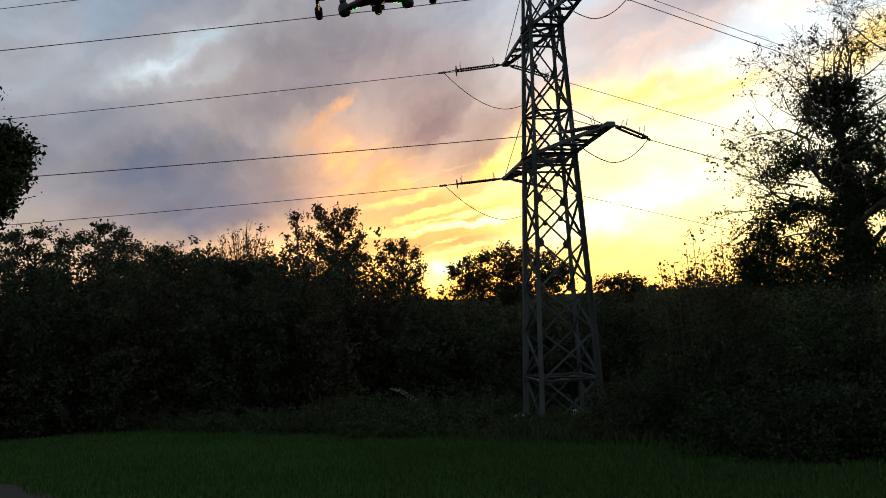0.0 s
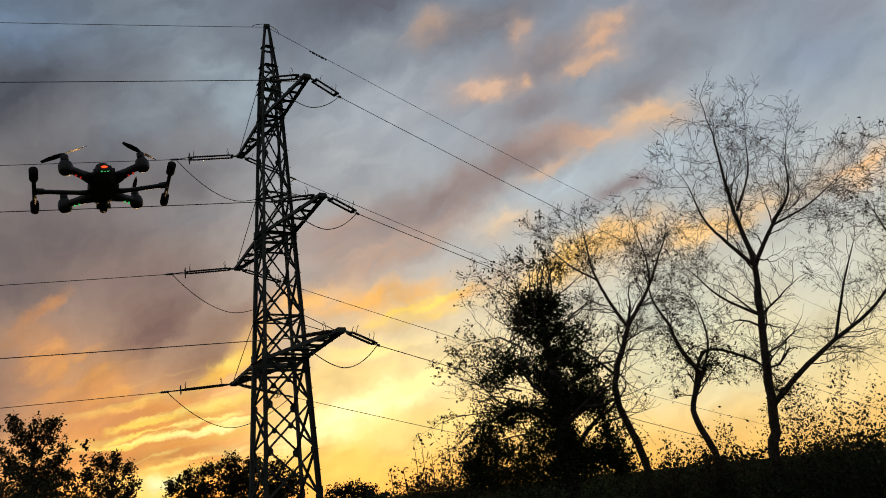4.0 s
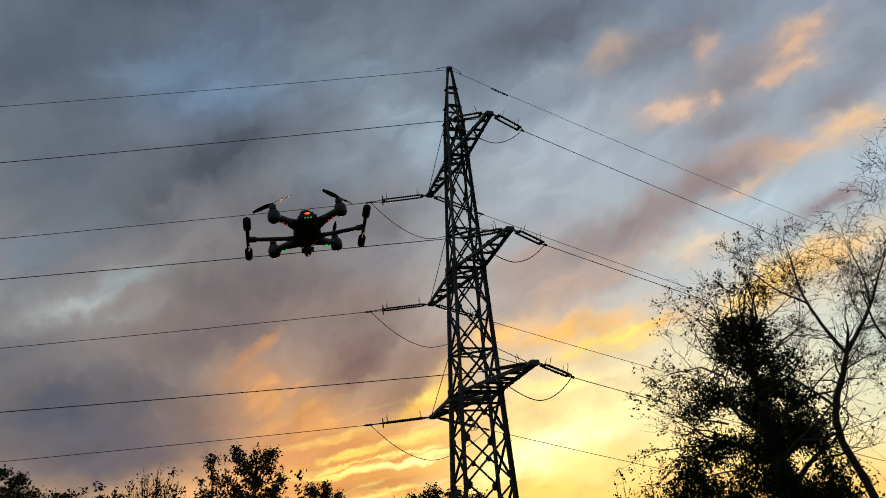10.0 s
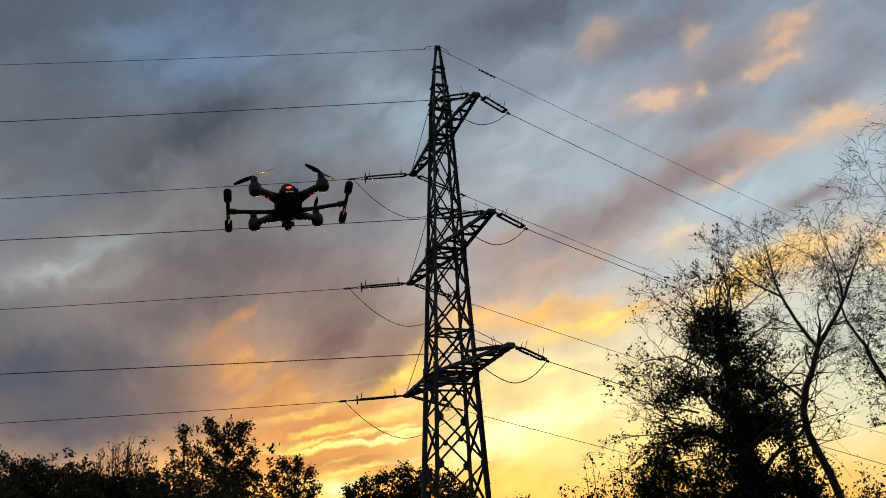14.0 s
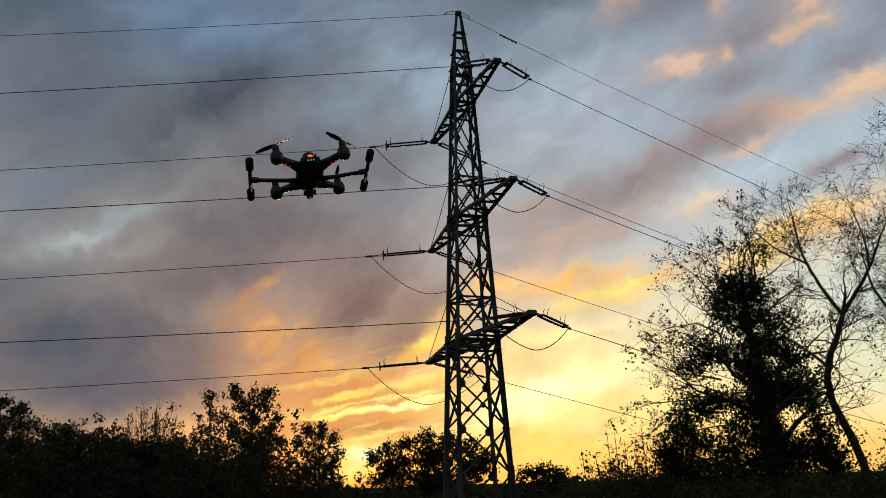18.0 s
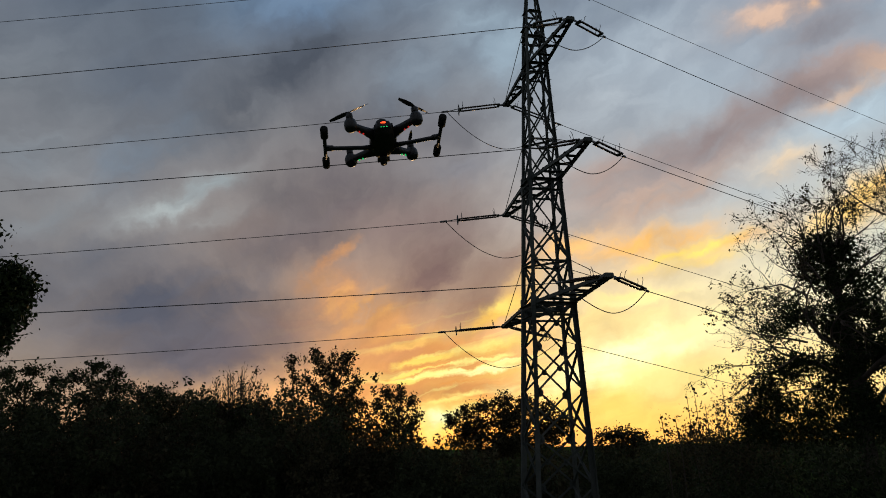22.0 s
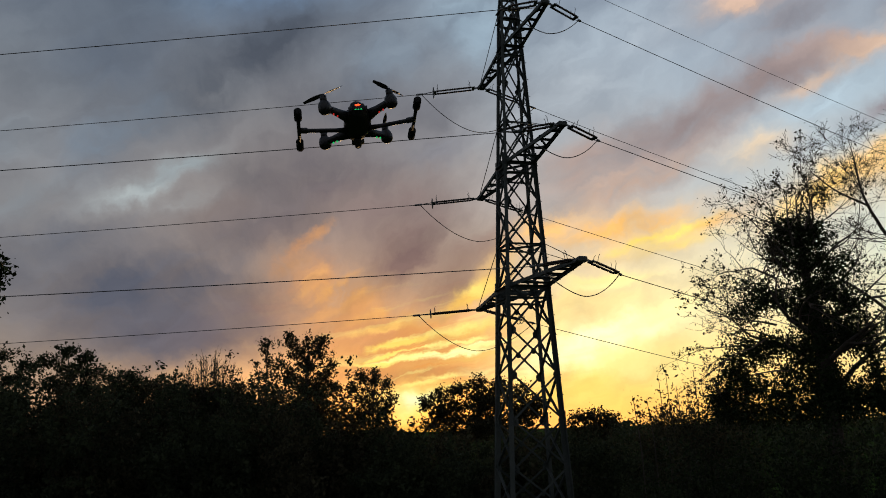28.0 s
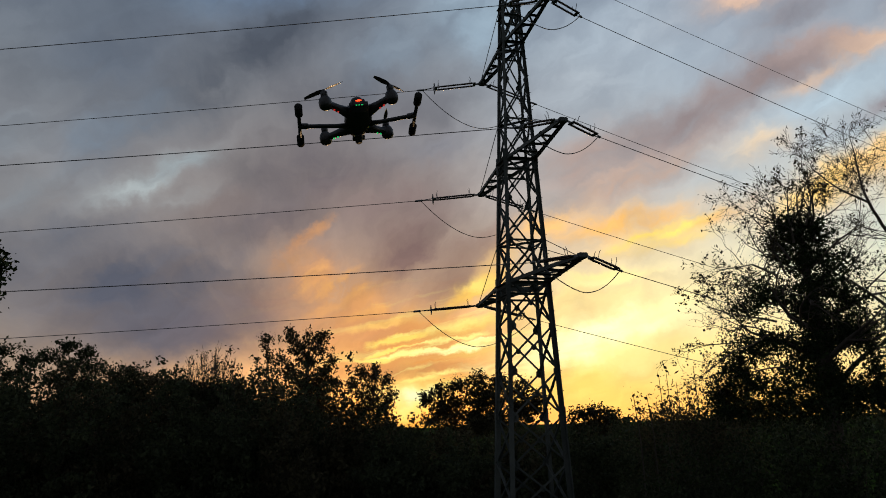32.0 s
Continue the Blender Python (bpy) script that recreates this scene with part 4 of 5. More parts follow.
def lobe_leaves(rng, base, dist, lobes, clump, per, dense):
    """Leaf places for a crown of rounded lobes (azimuth, elevation, half width and half height in degrees), in uneven clumps with gaps."""
    out = []
    for a, e, ra, re_ in lobes:
        k = dist * radians(1)
        n = max(5, int(dense * (1.0 if ra * re_ < 0.8 else 1.7) * ra * re_ * k * k / (clump * clump)))
        d = rng.normal(size=(n, 3))
        d /= np.linalg.norm(d, axis=1)[:, None]
        d *= (rng.random(n) ** 0.45 * (1 + 0.2 * rng.normal(size=n).clip(-1.5, 2)))[:, None] * np.array([ra * k, max(ra, re_) * 0.8 * k, re_ * k])
        c = np.array(tuple(rel(a, e, dist, base))) + d
        size = clump * rng.uniform(0.45, 1.25, n)
        m = np.maximum(4, (per * rng.uniform(0.5, 1.4, n)).astype(int))
        c, size = np.repeat(c, m, axis=0), np.repeat(size, m)
        out.append(c + rng.normal(size=c.shape) * size[:, None])
    return np.concatenate(out)


def wood_tree(azimuth, dist, seed, label, mat, lobes, leaf=0.15, clump=0.17, per=24, dense=0.5, group="trees of the wood edge"):
    """A tree of the wood edge: trunk, a limb into each lobe of the crown, twigs and leaves in clumps."""
    at = place(azimuth, dist)
    g = Growth(seed, 0.006)
    rng = np.random.default_rng(seed)
    high = max(e for a, e, ra, re_ in lobes)
    mean = sum(a for a, e, ra, re_ in lobes) / len(lobes)
    top = rel(mean, high - 1.0, dist, at)
    g.limb([Vector((0, 0, -0.3)), top * 0.35 + Vector((g.r.uniform(-.15, .15), 0, 0)), top * 0.7 + Vector((g.r.uniform(-.2, .2), 0, 0)), top], 0.16, 0.03, 7)
    for a, e, ra, re_ in lobes:
        c = rel(a, e, dist + g.r.uniform(-0.5, 0.5), at)
        root = top * min(0.92, max(0.3, (c.z - 0.9) / top.z))
        fine, rad = g.limb([root, root.lerp(c, 0.5) + Vector((0, g.r.uniform(-.1, .1), g.r.uniform(-.15, .05))), c], 0.05, 0.015, 5)
        for k in range(7):
            w = Vector((g.r.gauss(0, 1), g.r.gauss(0, 1), g.r.uniform(0, 1.3)))
            g.grow(fine[-1 - k % 3], w, dist * radians(1) * min(ra, re_ * 1.3) * 0.7, 0.016, 2, 0.03, (2, 3), 0.2)
    pts = lobe_leaves(rng, at, dist, lobes, clump, per, dense)
    tw = np.array([tuple(q) for q in g.twigs])
    tw = tw[rng.random(len(tw)) < 0.35]
    tw = tw + rng.normal(size=tw.shape) * 0.1
    return finish("tree", at, g, [("crown", leaf_mesh("crown", np.concatenate([pts, tw]), leaf, mat, rng))], label, "tree", group)


def bush(at, height, width, seed, label, leaf=0.1, count=5000, mat=None, group="bushes", depth=2, stems=7):
    g = Growth(seed)
    rng = np.random.default_rng(seed)
    R = g.r
    each = []
    for i in range(stems):
        a = i * 2.4 + R.random()
        d = Vector((math.cos(a) * 0.7, math.sin(a) * 0.7, R.uniform(0.8, 1.5)))
        g.pieces = []
        g.grow(Vector((math.cos(a) * width * 0.12, math.sin(a) * width * 0.12, -0.1)), d, height * 0.6, 0.02 + 0.004 * height, depth, 0.05)
        each.append(g.pieces)
    tw = np.array([tuple(p) for p in g.twigs])
    tw[:, 2] *= height / max(np.percentile(tw[:, 2], 99.5), 0.1)
    half = max(np.percentile(np.abs(tw[:, :2]), 95), 0.1)
    tw[:, :2] *= width * 0.5 / half
    # foliage reaches to the ground
    low = tw.copy()
    low[:, 2] *= rng.random(len(low)) * 0.7
    tw = np.concatenate([tw, low])
    k = max(1, count // len(tw))
    pts = np.repeat(tw, k, axis=0) + rng.normal(size=(len(tw) * k, 3)) * (0.045 * width ** 0.6)
    pts = pts[pts[:, 2] > 0.02]
    # wood follows the same stretch
    sc = np.array([width * 0.5 / half, width * 0.5 / half, height / max(np.percentile(np.array([p.z for p in g.twigs]), 99.5), 0.1)])
    t = thing("bush", at, label, "bush", group)
    for pieces in each:
        vs, fs = joined([([Vector((v.x * sc[0], v.y * sc[1], v.z * sc[2])) for v in vs], fs) for vs, fs in pieces])
        child("stem", mesh_of("stem", vs, fs, BARK, True), t)
    child("foliage", leaf_mesh("foliage", pts, leaf, mat or LEAF, rng), t)
    return t


def place(azimuth, dist, sink=0.0):
    a = radians(azimuth)
    x, y = math.sin(a) * dist, math.cos(a) * dist
    return Vector((x, y, ground_z(x, y) - sink))


def tall(azimuth, dist, elevation):
    """The height of a thing whose top is seen at that elevation."""
    return 1.6 + dist * math.tan(radians(elevation)) - place(azimuth, dist).z


# the wood edge, each tree with the lobes of its crown
GREEN_TREE, DRY_TREE = "broad dark-leaved tree of the wood edge against the sunset", "thinning autumn tree of the wood edge against the sunset"
wood_tree(-36.5, 37, 58, GREEN_TREE, LEAF, ((-35.0, 6.0, 2.2, 1.6), (-37.5, 6.4, 2.4, 1.8), (-36.0, 3.2, 3.2, 2.2), (-36.0, 0.8, 3.4, 2.2)), 0.15, 0.22, 24, 1.6)
wood_tree(-31.5, 39, 57, GREEN_TREE, LEAF, ((-31.0, 5.0, 1.7, 1.0), (-32.6, 4.8, 1.5, 1.2), (-30.2, 3.6, 1.6, 1.0), (-32.0, 2.6, 2.6, 1.6), (-31.4, 0.8, 3.0, 1.8)), 0.15, 0.2, 24, 1.6)
wood_tree(-27.0, 41, 40, GREEN_TREE, LEAF, ((-27.9, 5.1, 1.2, 0.42), (-26.2, 5.3, 1.0, 0.4), (-24.9, 4.6, 0.9, 0.4), (-27.2, 4.1, 1.5, 0.4), (-25.6, 3.7, 1.3, 0.45), (-28.6, 3.2, 1.2, 0.6), (-26.4, 2.6, 1.8, 0.6), (-27.0, 1.0, 3.0, 1.3)), 0.135, 0.15, 22, 2.1)
wood_tree(-22.8, 42, 42, GREEN_TREE, LEAF, ((-22.7, 5.6, 0.75, 0.42), (-21.6, 5.1, 0.7, 0.42), (-23.5, 4.9, 0.8, 0.45), (-22.2, 4.3, 1.3, 0.5), (-20.9, 4.2, 0.7, 0.45), (-23.4, 3.5, 1.3, 0.6), (-21.6, 3.0, 1.6, 0.8), (-22.4, 1.4, 2.4, 1.2)), 0.135, 0.15, 22, 2.1)
wood_tree(-19.0, 42, 43, GREEN_TREE, LEAF, ((-19.6, 3.7, 0.8, 0.6), (-18.5, 3.7, 0.8, 0.55), (-17.6, 3.3, 0.7, 0.5), (-18.9, 2.4, 1.7, 1.2), (-18.4, 0.6, 2.2, 1.4)), 0.13, 0.16, 26, 2.0)
wood_tree(-16.2, 41, 45, DRY_TREE, LEAF_DRY, ((-17.0, 3.3, 0.7, 0.5), (-16.2, 3.0, 0.7, 0.55), (-15.2, 2.6, 0.8, 0.6), (-16.4, 1.8, 1.6, 1.2)), 0.13, 0.15, 24, 2.0)
wood_tree(-12.2, 42, 47, GREEN_TREE, LEAF, ((-13.6, 2.6, 1.1, 0.6), (-11.8, 2.4, 1.1, 0.7), (-14.6, 2.0, 1.0, 0.7), (-12.4, 1.2, 2.4, 1.2)), 0.13, 0.16, 24, 2.0)
wood_tree(-7.4, 40, 48, "tall rounded tree with a leafy spike above the wood edge", LEAF_DRY,
          ((-8.55, 6.7, 0.1, 0.3), (-8.45, 6.1, 0.16, 0.4), (-8.35, 5.4, 0.3, 0.5), (-6.9, 6.3, 0.75, 0.5), (-6.05, 6.3, 0.35, 0.45), (-7.6, 5.7, 0.6, 0.6), (-6.4, 5.5, 0.75, 0.5), (-9.15, 4.7, 0.4, 0.5), (-5.6, 4.7, 0.4, 0.5), (-7.2, 4.6, 1.0, 0.6), (-8.6, 3.9, 0.9, 0.6),
           (-6.0, 3.8, 0.9, 0.6), (-7.2, 3.2, 1.5, 0.8), (-5.3, 2.9, 0.55, 0.6), (-7.0, 1.6, 2.2, 1.3)), 0.125, 0.12, 20, 1.25)
wood_tree(-3.0, 39, 51, DRY_TREE, LEAF_DRY, ((-2.55, 3.95, 0.35, 0.38), (-3.6, 3.7, 0.5, 0.42), (-2.9, 3.3, 0.8, 0.5), (-1.75, 3.1, 0.42, 0.55), (-4.2, 3.0, 0.5, 0.5), (-3.2, 2.3, 1.1, 0.7), (-1.5, 2.0, 0.4, 0.5), (-2.2, 1.3, 0.8, 0.6), (-3.6, 1.0, 1.2, 0.9), (-1.7, 0.3, 0.6, 0.6)),
          0.125, 0.12, 20, 1.25)
wood_tree(4.6, 43, 54, "low round-crowned tree behind the pylon's foot", LEAF_DRY,
          ((0.9, 1.75, 0.55, 0.55), (1.9, 2.25, 0.7, 0.5), (3.1, 2.6, 0.8, 0.55), (4.6, 2.95, 0.9, 0.6), (6.1, 2.75, 0.9, 0.55), (7.5, 2.25, 0.8, 0.6), (8.7, 1.5, 0.7, 0.6), (2.4, 1.2, 1.3, 0.8), (5.0, 1.7, 1.8, 0.9), (7.6, 1.0, 1.3, 0.8), (1.3, 0.4, 0.8, 0.6), (5.0, 0.2, 3.4, 0.9)), 0.13, 0.14, 22, 2.2)
wood_tree(12.4, 41, 55, "rounded dense bush-like tree behind the pylon", LEAF_DRY, ((11.5, 0.4, 0.8, 0.5), (12.6, 0.55, 0.9, 0.5), (13.6, 0.2, 0.7, 0.45), (12.4, -0.6, 1.6, 0.8)), 0.125, 0.14, 24, 2.2)
wood_tree(17.0, 40, 56, DRY_TREE, LEAF_DRY, ((16.4, 0.1, 0.5, 0.4), (17.2, 0.5, 0.5, 0.45), (17.9, 0.1, 0.5, 0.4), (17.0, -0.7, 1.4, 0.7)), 0.11, 0.12, 18, 0.9)

# slim upright shoot beside the tallest tree
g = Growth(77)
h = tall(-10.1, 40, 5.8)
fine, rad = g.limb([Vector((0, 0, -0.2)), Vector((0.1, 0, h * 0.4)), Vector((0.0, 0.1, h * 0.75)), Vector((0.05, 0, h))], 0.09, 0.012, 6)
for j in range(6, len(fine)):
    for k in range(4):
        a = g.r.uniform(0, 6.28)
        g.grow(fine[j], Vector((math.cos(a) * 0.6, math.sin(a) * 0.6, 1)), 0.62 * (1.25 - 0.8 * j / len(fine)), 0.02, 1, 0.1)
rng = np.random.default_rng(77)
tw = np.array([tuple(p) for p in g.twigs])
finish("tree", place(-10.1, 40), g, [("crown", leaf_mesh("crown", np.repeat(tw, 3, axis=0) + rng.normal(size=(len(tw) * 3, 3)) * 0.1, 0.12, LEAF_DRY, rng))],
       "slim upright poplar-like tree beside a broader one", "tree", "trees of the wood edge")

# bare crown of fine upright twigs
g = Growth(78, 0.007)
hb = tall(-13.7, 41, 5.9)
g.limb([Vector((0, 0, -0.2)), Vector((0.1, 0, hb * 0.2)), Vector((0, 0, hb * 0.42))], 0.2, 0.1, 7)
for i in range(110):
    t = radians(-78 + 156 * (i + g.r.random()) / 110)
    k = g.r.uniform(0.72, 1.0)
    start = Vector((0.45 * math.sin(t), g.r.uniform(-0.3, 0.3), hb * g.r.uniform(0.4, 0.52)))
    end = Vector((2.05 * math.sin(t) * k, g.r.uniform(-1.0, 1.0), hb * (0.58 + 0.41 * math.cos(t) * k)))
    mid_ = start.lerp(end, 0.5) + Vector((0.2 * math.sin(t), g.r.uniform(-0.1, 0.1), g.r.uniform(-0.1, 0.15)))
    fine, rad = g.limb([start, mid_, end], 0.02, 0.008, 4)
    n = len(fine)
    for j in range(2, n - 1):
        d = (fine[j + 1] - fine[j - 1]).normalized()
        g.grow(fine[j], d + Vector((g.r.uniform(-0.7, 0.7), g.r.uniform(-0.7, 0.7), g.r.uniform(-0.2, 0.3))), g.r.uniform(0.25, 0.5), 0.01, 1, 0.03, (1, 2), 0.15)
rng = np.random.default_rng(78)
tw = np.array([tuple(p) for p in g.twigs])
tw = tw[rng.random(len(tw)) < np.interp(tw[:, 2] / hb, [0.5, 0.7, 0.85, 1.0], [0.9, 0.5, 0.05, 0.0])]
finish("tree", place(-13.7, 41), g, [("crown", leaf_mesh("crown", np.repeat(tw, 5, axis=0) + rng.normal(size=(len(tw) * 5, 3)) * 0.16, 0.13, LEAF, rng))],
       "nearly bare tree with a fan of fine twigs", "tree", "trees of the wood edge")

# undergrowth that closes the wood below the crowns
for i in range(30):
    a = -38 + i * 1.72 + 0.5 * math.sin(i * 2.1)
    d = 35 + 3.5 * math.sin(i * 1.3)
    e = 0.4 * math.sin(i * 0.9) + (3.6 if a < -20.5 else 3.8 if a < -6.5 else 2.4 if a < -3.6 else -0.6)
    bush(place(a, d), tall(a, d, e), 4.6, 200 + i, "dense dark undergrowth bush below the wood's crowns", 0.14, 22000, LEAF if i % 3 else LEAF_DRY, "undergrowth of the wood edge")
for i in range(18):
    a = -38 + i * 2.0 + 0.4 * math.sin(i * 1.7)
    e = 0.3 * math.sin(i * 1.4) + (2.9 if a < -20.5 else 3.3 if a < -7.5 else 2.2)
    bush(place(a, 46), tall(a, 46, e), 5.4, 230 + i, "dense dark undergrowth bush below the wood's crowns", 0.17, 18000, LEAF, "undergrowth of the wood edge")
for i in range(14):
    a = 9.0 + i * 0.95
    d = 40 + 2.5 * math.sin(i * 2.3)
    e = -0.35 + 0.35 * math.sin(i * 1.9) + (0.7 if i > 8 else 0.0)
    bush(place(a, d), tall(a, d, e), 2.6, 260 + i, "rounded dark bush behind the pylon", 0.12, 9000, LEAF_DRY, "undergrowth of the wood edge")

# far woods along the horizon
rng = np.random.default_rng(5)
far = []
for i in range(900):
    a = radians(-60 + 125 * i / 900)
    d = 170 + 25 * math.sin(i * 0.37) + rng.uniform(-12, 12)
    h = 9.7 + 0.8 * math.sin(i * 0.11) + rng.uniform(-0.8, 0.8)
    x, y = math.sin(a) * d, math.cos(a) * d
    z0 = ground_z(x, y)
    m = 55
    far.append(np.column_stack([x + rng.normal(size=m) * 1.4, y + rng.normal(size=m) * 1.4, z0 + h * rng.random(m) ** 0.6 ]))
tagged(new("far_wood", leaf_mesh("far_wood", np.concatenate(far), 0.9, LEAF, rng)), "distant dark belt of woodland on the horizon", "woodland", kind="stuff")

# ---- the trees beside the meadow ----
# dense ivy-clad tree with bare outer twigs
FD = 17.0
fa = place(26.6, FD)


g = Growth(301, 0.003)
spine = [Vector((0.25, 0, -0.3)), rel(27.4, 1.5, FD, fa), rel(27.2, 6, FD, fa), rel(26.8, 10, FD, fa), rel(26.9, 13.0, FD, fa)]
fine, rad = g.limb(spine, 0.2, 0.03, 8)
for i in range(16):
    j = int(4 + (len(fine) - 5) * (i + 0.5) / 16)
    a = i * 2.4
    g.grow(fine[j], Vector((math.cos(a), math.sin(a), 0.5)), 1.3 * (1.15 - 0.45 * i / 16), max(rad[j] * 0.45, 0.02), 3, 0.04, (2, 3))
for ta, te, ln, b in ((25.2, 14.6, 1.3, 11), (27.9, 15.8, 1.5, 12), (24.0, 13.8, 1.6, 10), (29.3, 14.2, 1.3, 11), (26.5, 15.6, 1.2, 12), (22.8, 11.5, 1.7, 9), (22.0, 10.0, 1.7, 7.5), (29.0, 15.0, 1.3, 12), (24.6, 15.0, 1.5, 11),
                      (20.4, 5.6, 2.2, 5.0), (17.9, 5.3, 2.2, 5.2), (18.6, 4.4, 2.0, 4.8), (19.8, 7.0, 2.0, 6.0), (21.0, 12.6, 1.8, 9.0), (20.4, 9.4, 1.8, 7.0), (21.2, 3.5, 1.8, 3.0), (31.0, 10.0, 1.4, 8)):
    s0 = rel(26.8 + (ta - 26.8) * 0.3, b, FD + g.r.uniform(-0.6, 0.6), fa)
    s1 = rel(ta, te, FD + g.r.uniform(-0.8, 0.8), fa)
    g.grow(s0, s1 - s0, (s1 - s0).length * 0.8, 0.026, 4, 0.0, (2, 3), 0.2, (22, 62), 0.5)
rng = np.random.default_rng(301)
IVY_LOBES = ((26.3, 12.1, 1.4, 0.9), (27.5, 11.5, 1.5, 1.1), (25.5, 11.0, 1.2, 1.0), (26.6, 9.8, 1.8, 0.8), (28.3, 9.6, 1.2, 0.9), (24.6, 7.6, 1.6, 0.85), (22.9, 6.9, 1.2, 0.75), (29.0, 7.2, 1.3, 1.0), (29.9, 4.6, 1.0, 1.4),
             (23.2, 4.2, 1.5, 0.9), (21.8, 3.2, 1.2, 0.9), (24.7, 4.6, 1.2, 0.8), (30.2, 2.4, 1.0, 1.3), (22.6, 2.0, 1.7, 0.9), (24.8, 1.6, 1.5, 1.0), (25.4, 2.9, 1.0, 0.8))
CORE_LOBES = ((27.5, 8.2, 1.5, 0.9), (26.8, 6.9, 1.3, 1.5), (28.3, 5.2, 1.5, 1.4), (26.7, 4.2, 1.4, 1.6), (27.2, 2.0, 1.8, 1.6), (28.8, 1.2, 1.7, 1.1), (30.6, 0.6, 1.1, 1.1), (22.2, 0.4, 2.4, 0.9), (26.0, 0.3, 3.2, 1.0), (20.9, 1.2, 1.1, 0.9))
HALO_LOBES = ((26.6, 11.6, 2.6, 1.7), (24.0, 8.4, 2.4, 1.4), (23.2, 4.8, 2.6, 1.6), (29.6, 5.6, 1.9, 2.4), (22.0, 2.2, 2.4, 1.6), (29.2, 9.0, 1.6, 1.2), (30.8, 1.8, 1.4, 1.6))
ivy = np.concatenate([lobe_leaves(rng, fa, FD, IVY_LOBES, 0.085, 20, 3.0), lobe_leaves(rng, fa, FD, CORE_LOBES, 0.085, 22, 4.2), lobe_leaves(rng, fa, FD, HALO_LOBES, 0.06, 5, 1.3)])
tw = np.array([tuple(p) for p in g.twigs])
few = tw[rng.random(len(tw)) < 0.22]
finish("tree", fa, g, [("ivy", leaf_mesh("ivy", ivy, 0.056, IVY, rng)), ("leaves", leaf_mesh("leaves", few + rng.normal(size=few.shape) * 0.04, 0.06, LEAF_DRY, rng))],
       "dense ivy-clad tree with bare outer twigs", "tree", "trees beside the meadow")


def bare_tree(azimuth, dist, limbs, seed, label, twig, leaf_share, leaf=0.04, depth=3, each=2):
    """A nearly bare tree: main limbs as curves, twigs along them, some leaves left."""
    base = place(azimuth, dist)
    g = Growth(seed, 0.0032)
    for pts, r0, r1, bare_to in limbs:
        w = [Vector((0, 0, -0.3)) if p is None else rel(p[0], p[1], dist + (p[2] if len(p) > 2 else 0), base) for p in pts]
        fine, rad = g.limb(w, r0, r1, 7)
        n = len(fine)
        for j in range(int(n * bare_to), n):
            dd = (fine[min(j + 1, n - 1)] - fine[max(j - 1, 0)]).normalized()
            for k in range(each):
                if g.r.random() < 0.5:
                    ax = dd.cross(Vector((g.r.gauss(0, 1), g.r.gauss(0, 1), g.r.gauss(0, 1)))).normalized()
                    d = Matrix.Rotation(radians(g.r.uniform(25, 65)), 3, ax) @ dd
                    g.grow(fine[j], d, twig * g.r.uniform(0.5, 1.15), max(rad[j] * 0.36, 0.007), depth - (1 if g.r.random() < 0.3 else 0), 0.0, (2, 4), 0.27, (25, 75), 0.6)
        g.grow(fine[-1], fine[-1] - fine[-3], twig * 0.75, r1 * 0.9, depth, 0.02, (2, 4), 0.25, (20, 65), 0.64)
    rng = np.random.default_rng(seed)
    tw = np.array([tuple(p) for p in g.twigs])
    few = tw[rng.random(len(tw)) < leaf_share]
    return finish("tree", base, g, [("leaves", leaf_mesh("leaves", few + rng.normal(size=few.shape) * 0.05, leaf, LEAF_DRY, rng))], label, "tree", "trees beside the meadow")


bare_tree(33.4, 17.5, [([None, (32.3, 0.2), (31.2, 4.2), (31.3, 6.4), (32.0, 8.0), (32.6, 9.5)], 0.088, 0.05, 0.75),
                       ([(32.6, 9.5), (31.8, 11.0), (31.0, 13.0), (30.7, 14.6), (30.6, 16.2)], 0.042, 0.012, 0.2),
                       ([(32.6, 9.5), (33.6, 10.8), (34.6, 12.2), (35.3, 13.6), (36.2, 15.2)], 0.048, 0.012, 0.2),
                       ([(31.0, 13.0), (29.3, 14.2), (28.0, 15.6, -0.4)], 0.025, 0.008, 0.1),
                       ([(34.6, 12.2), (34.6, 14.0), (34.2, 16.0, 0.4)], 0.028, 0.008, 0.1),
                       ([(31.2, 6.4), (29.6, 8.0, 0.3), (28.2, 9.0, 0.5)], 0.035, 0.012, 0.4)], 402,
          "crooked nearly bare tree forking into twiggy limbs", 0.75, 0.12, 0.045)
bare_tree(37.2, 18.0, [([None, (37.0, -0.6), (36.2, 2.2), (36.0, 3.8), (36.9, 5.6)], 0.085, 0.05, 0.8),
                       ([(36.9, 5.6), (35.8, 7.6), (35.3, 9.4), (34.6, 11.0), (34.3, 13.4)], 0.055, 0.012, 0.15),
                       ([(36.1, 4.0), (36.9, 6.6), (38.0, 7.2), (40.2, 6.2), (41.2, 5.2)], 0.045, 0.02, 0.3),
                       ([(36.9, 5.6), (37.7, 7.8), (37.4, 10.4)], 0.035, 0.01, 0.2)], 403,
          "slender crooked tree with sparse drooping twigs", 0.62, 0.22, 0.055)
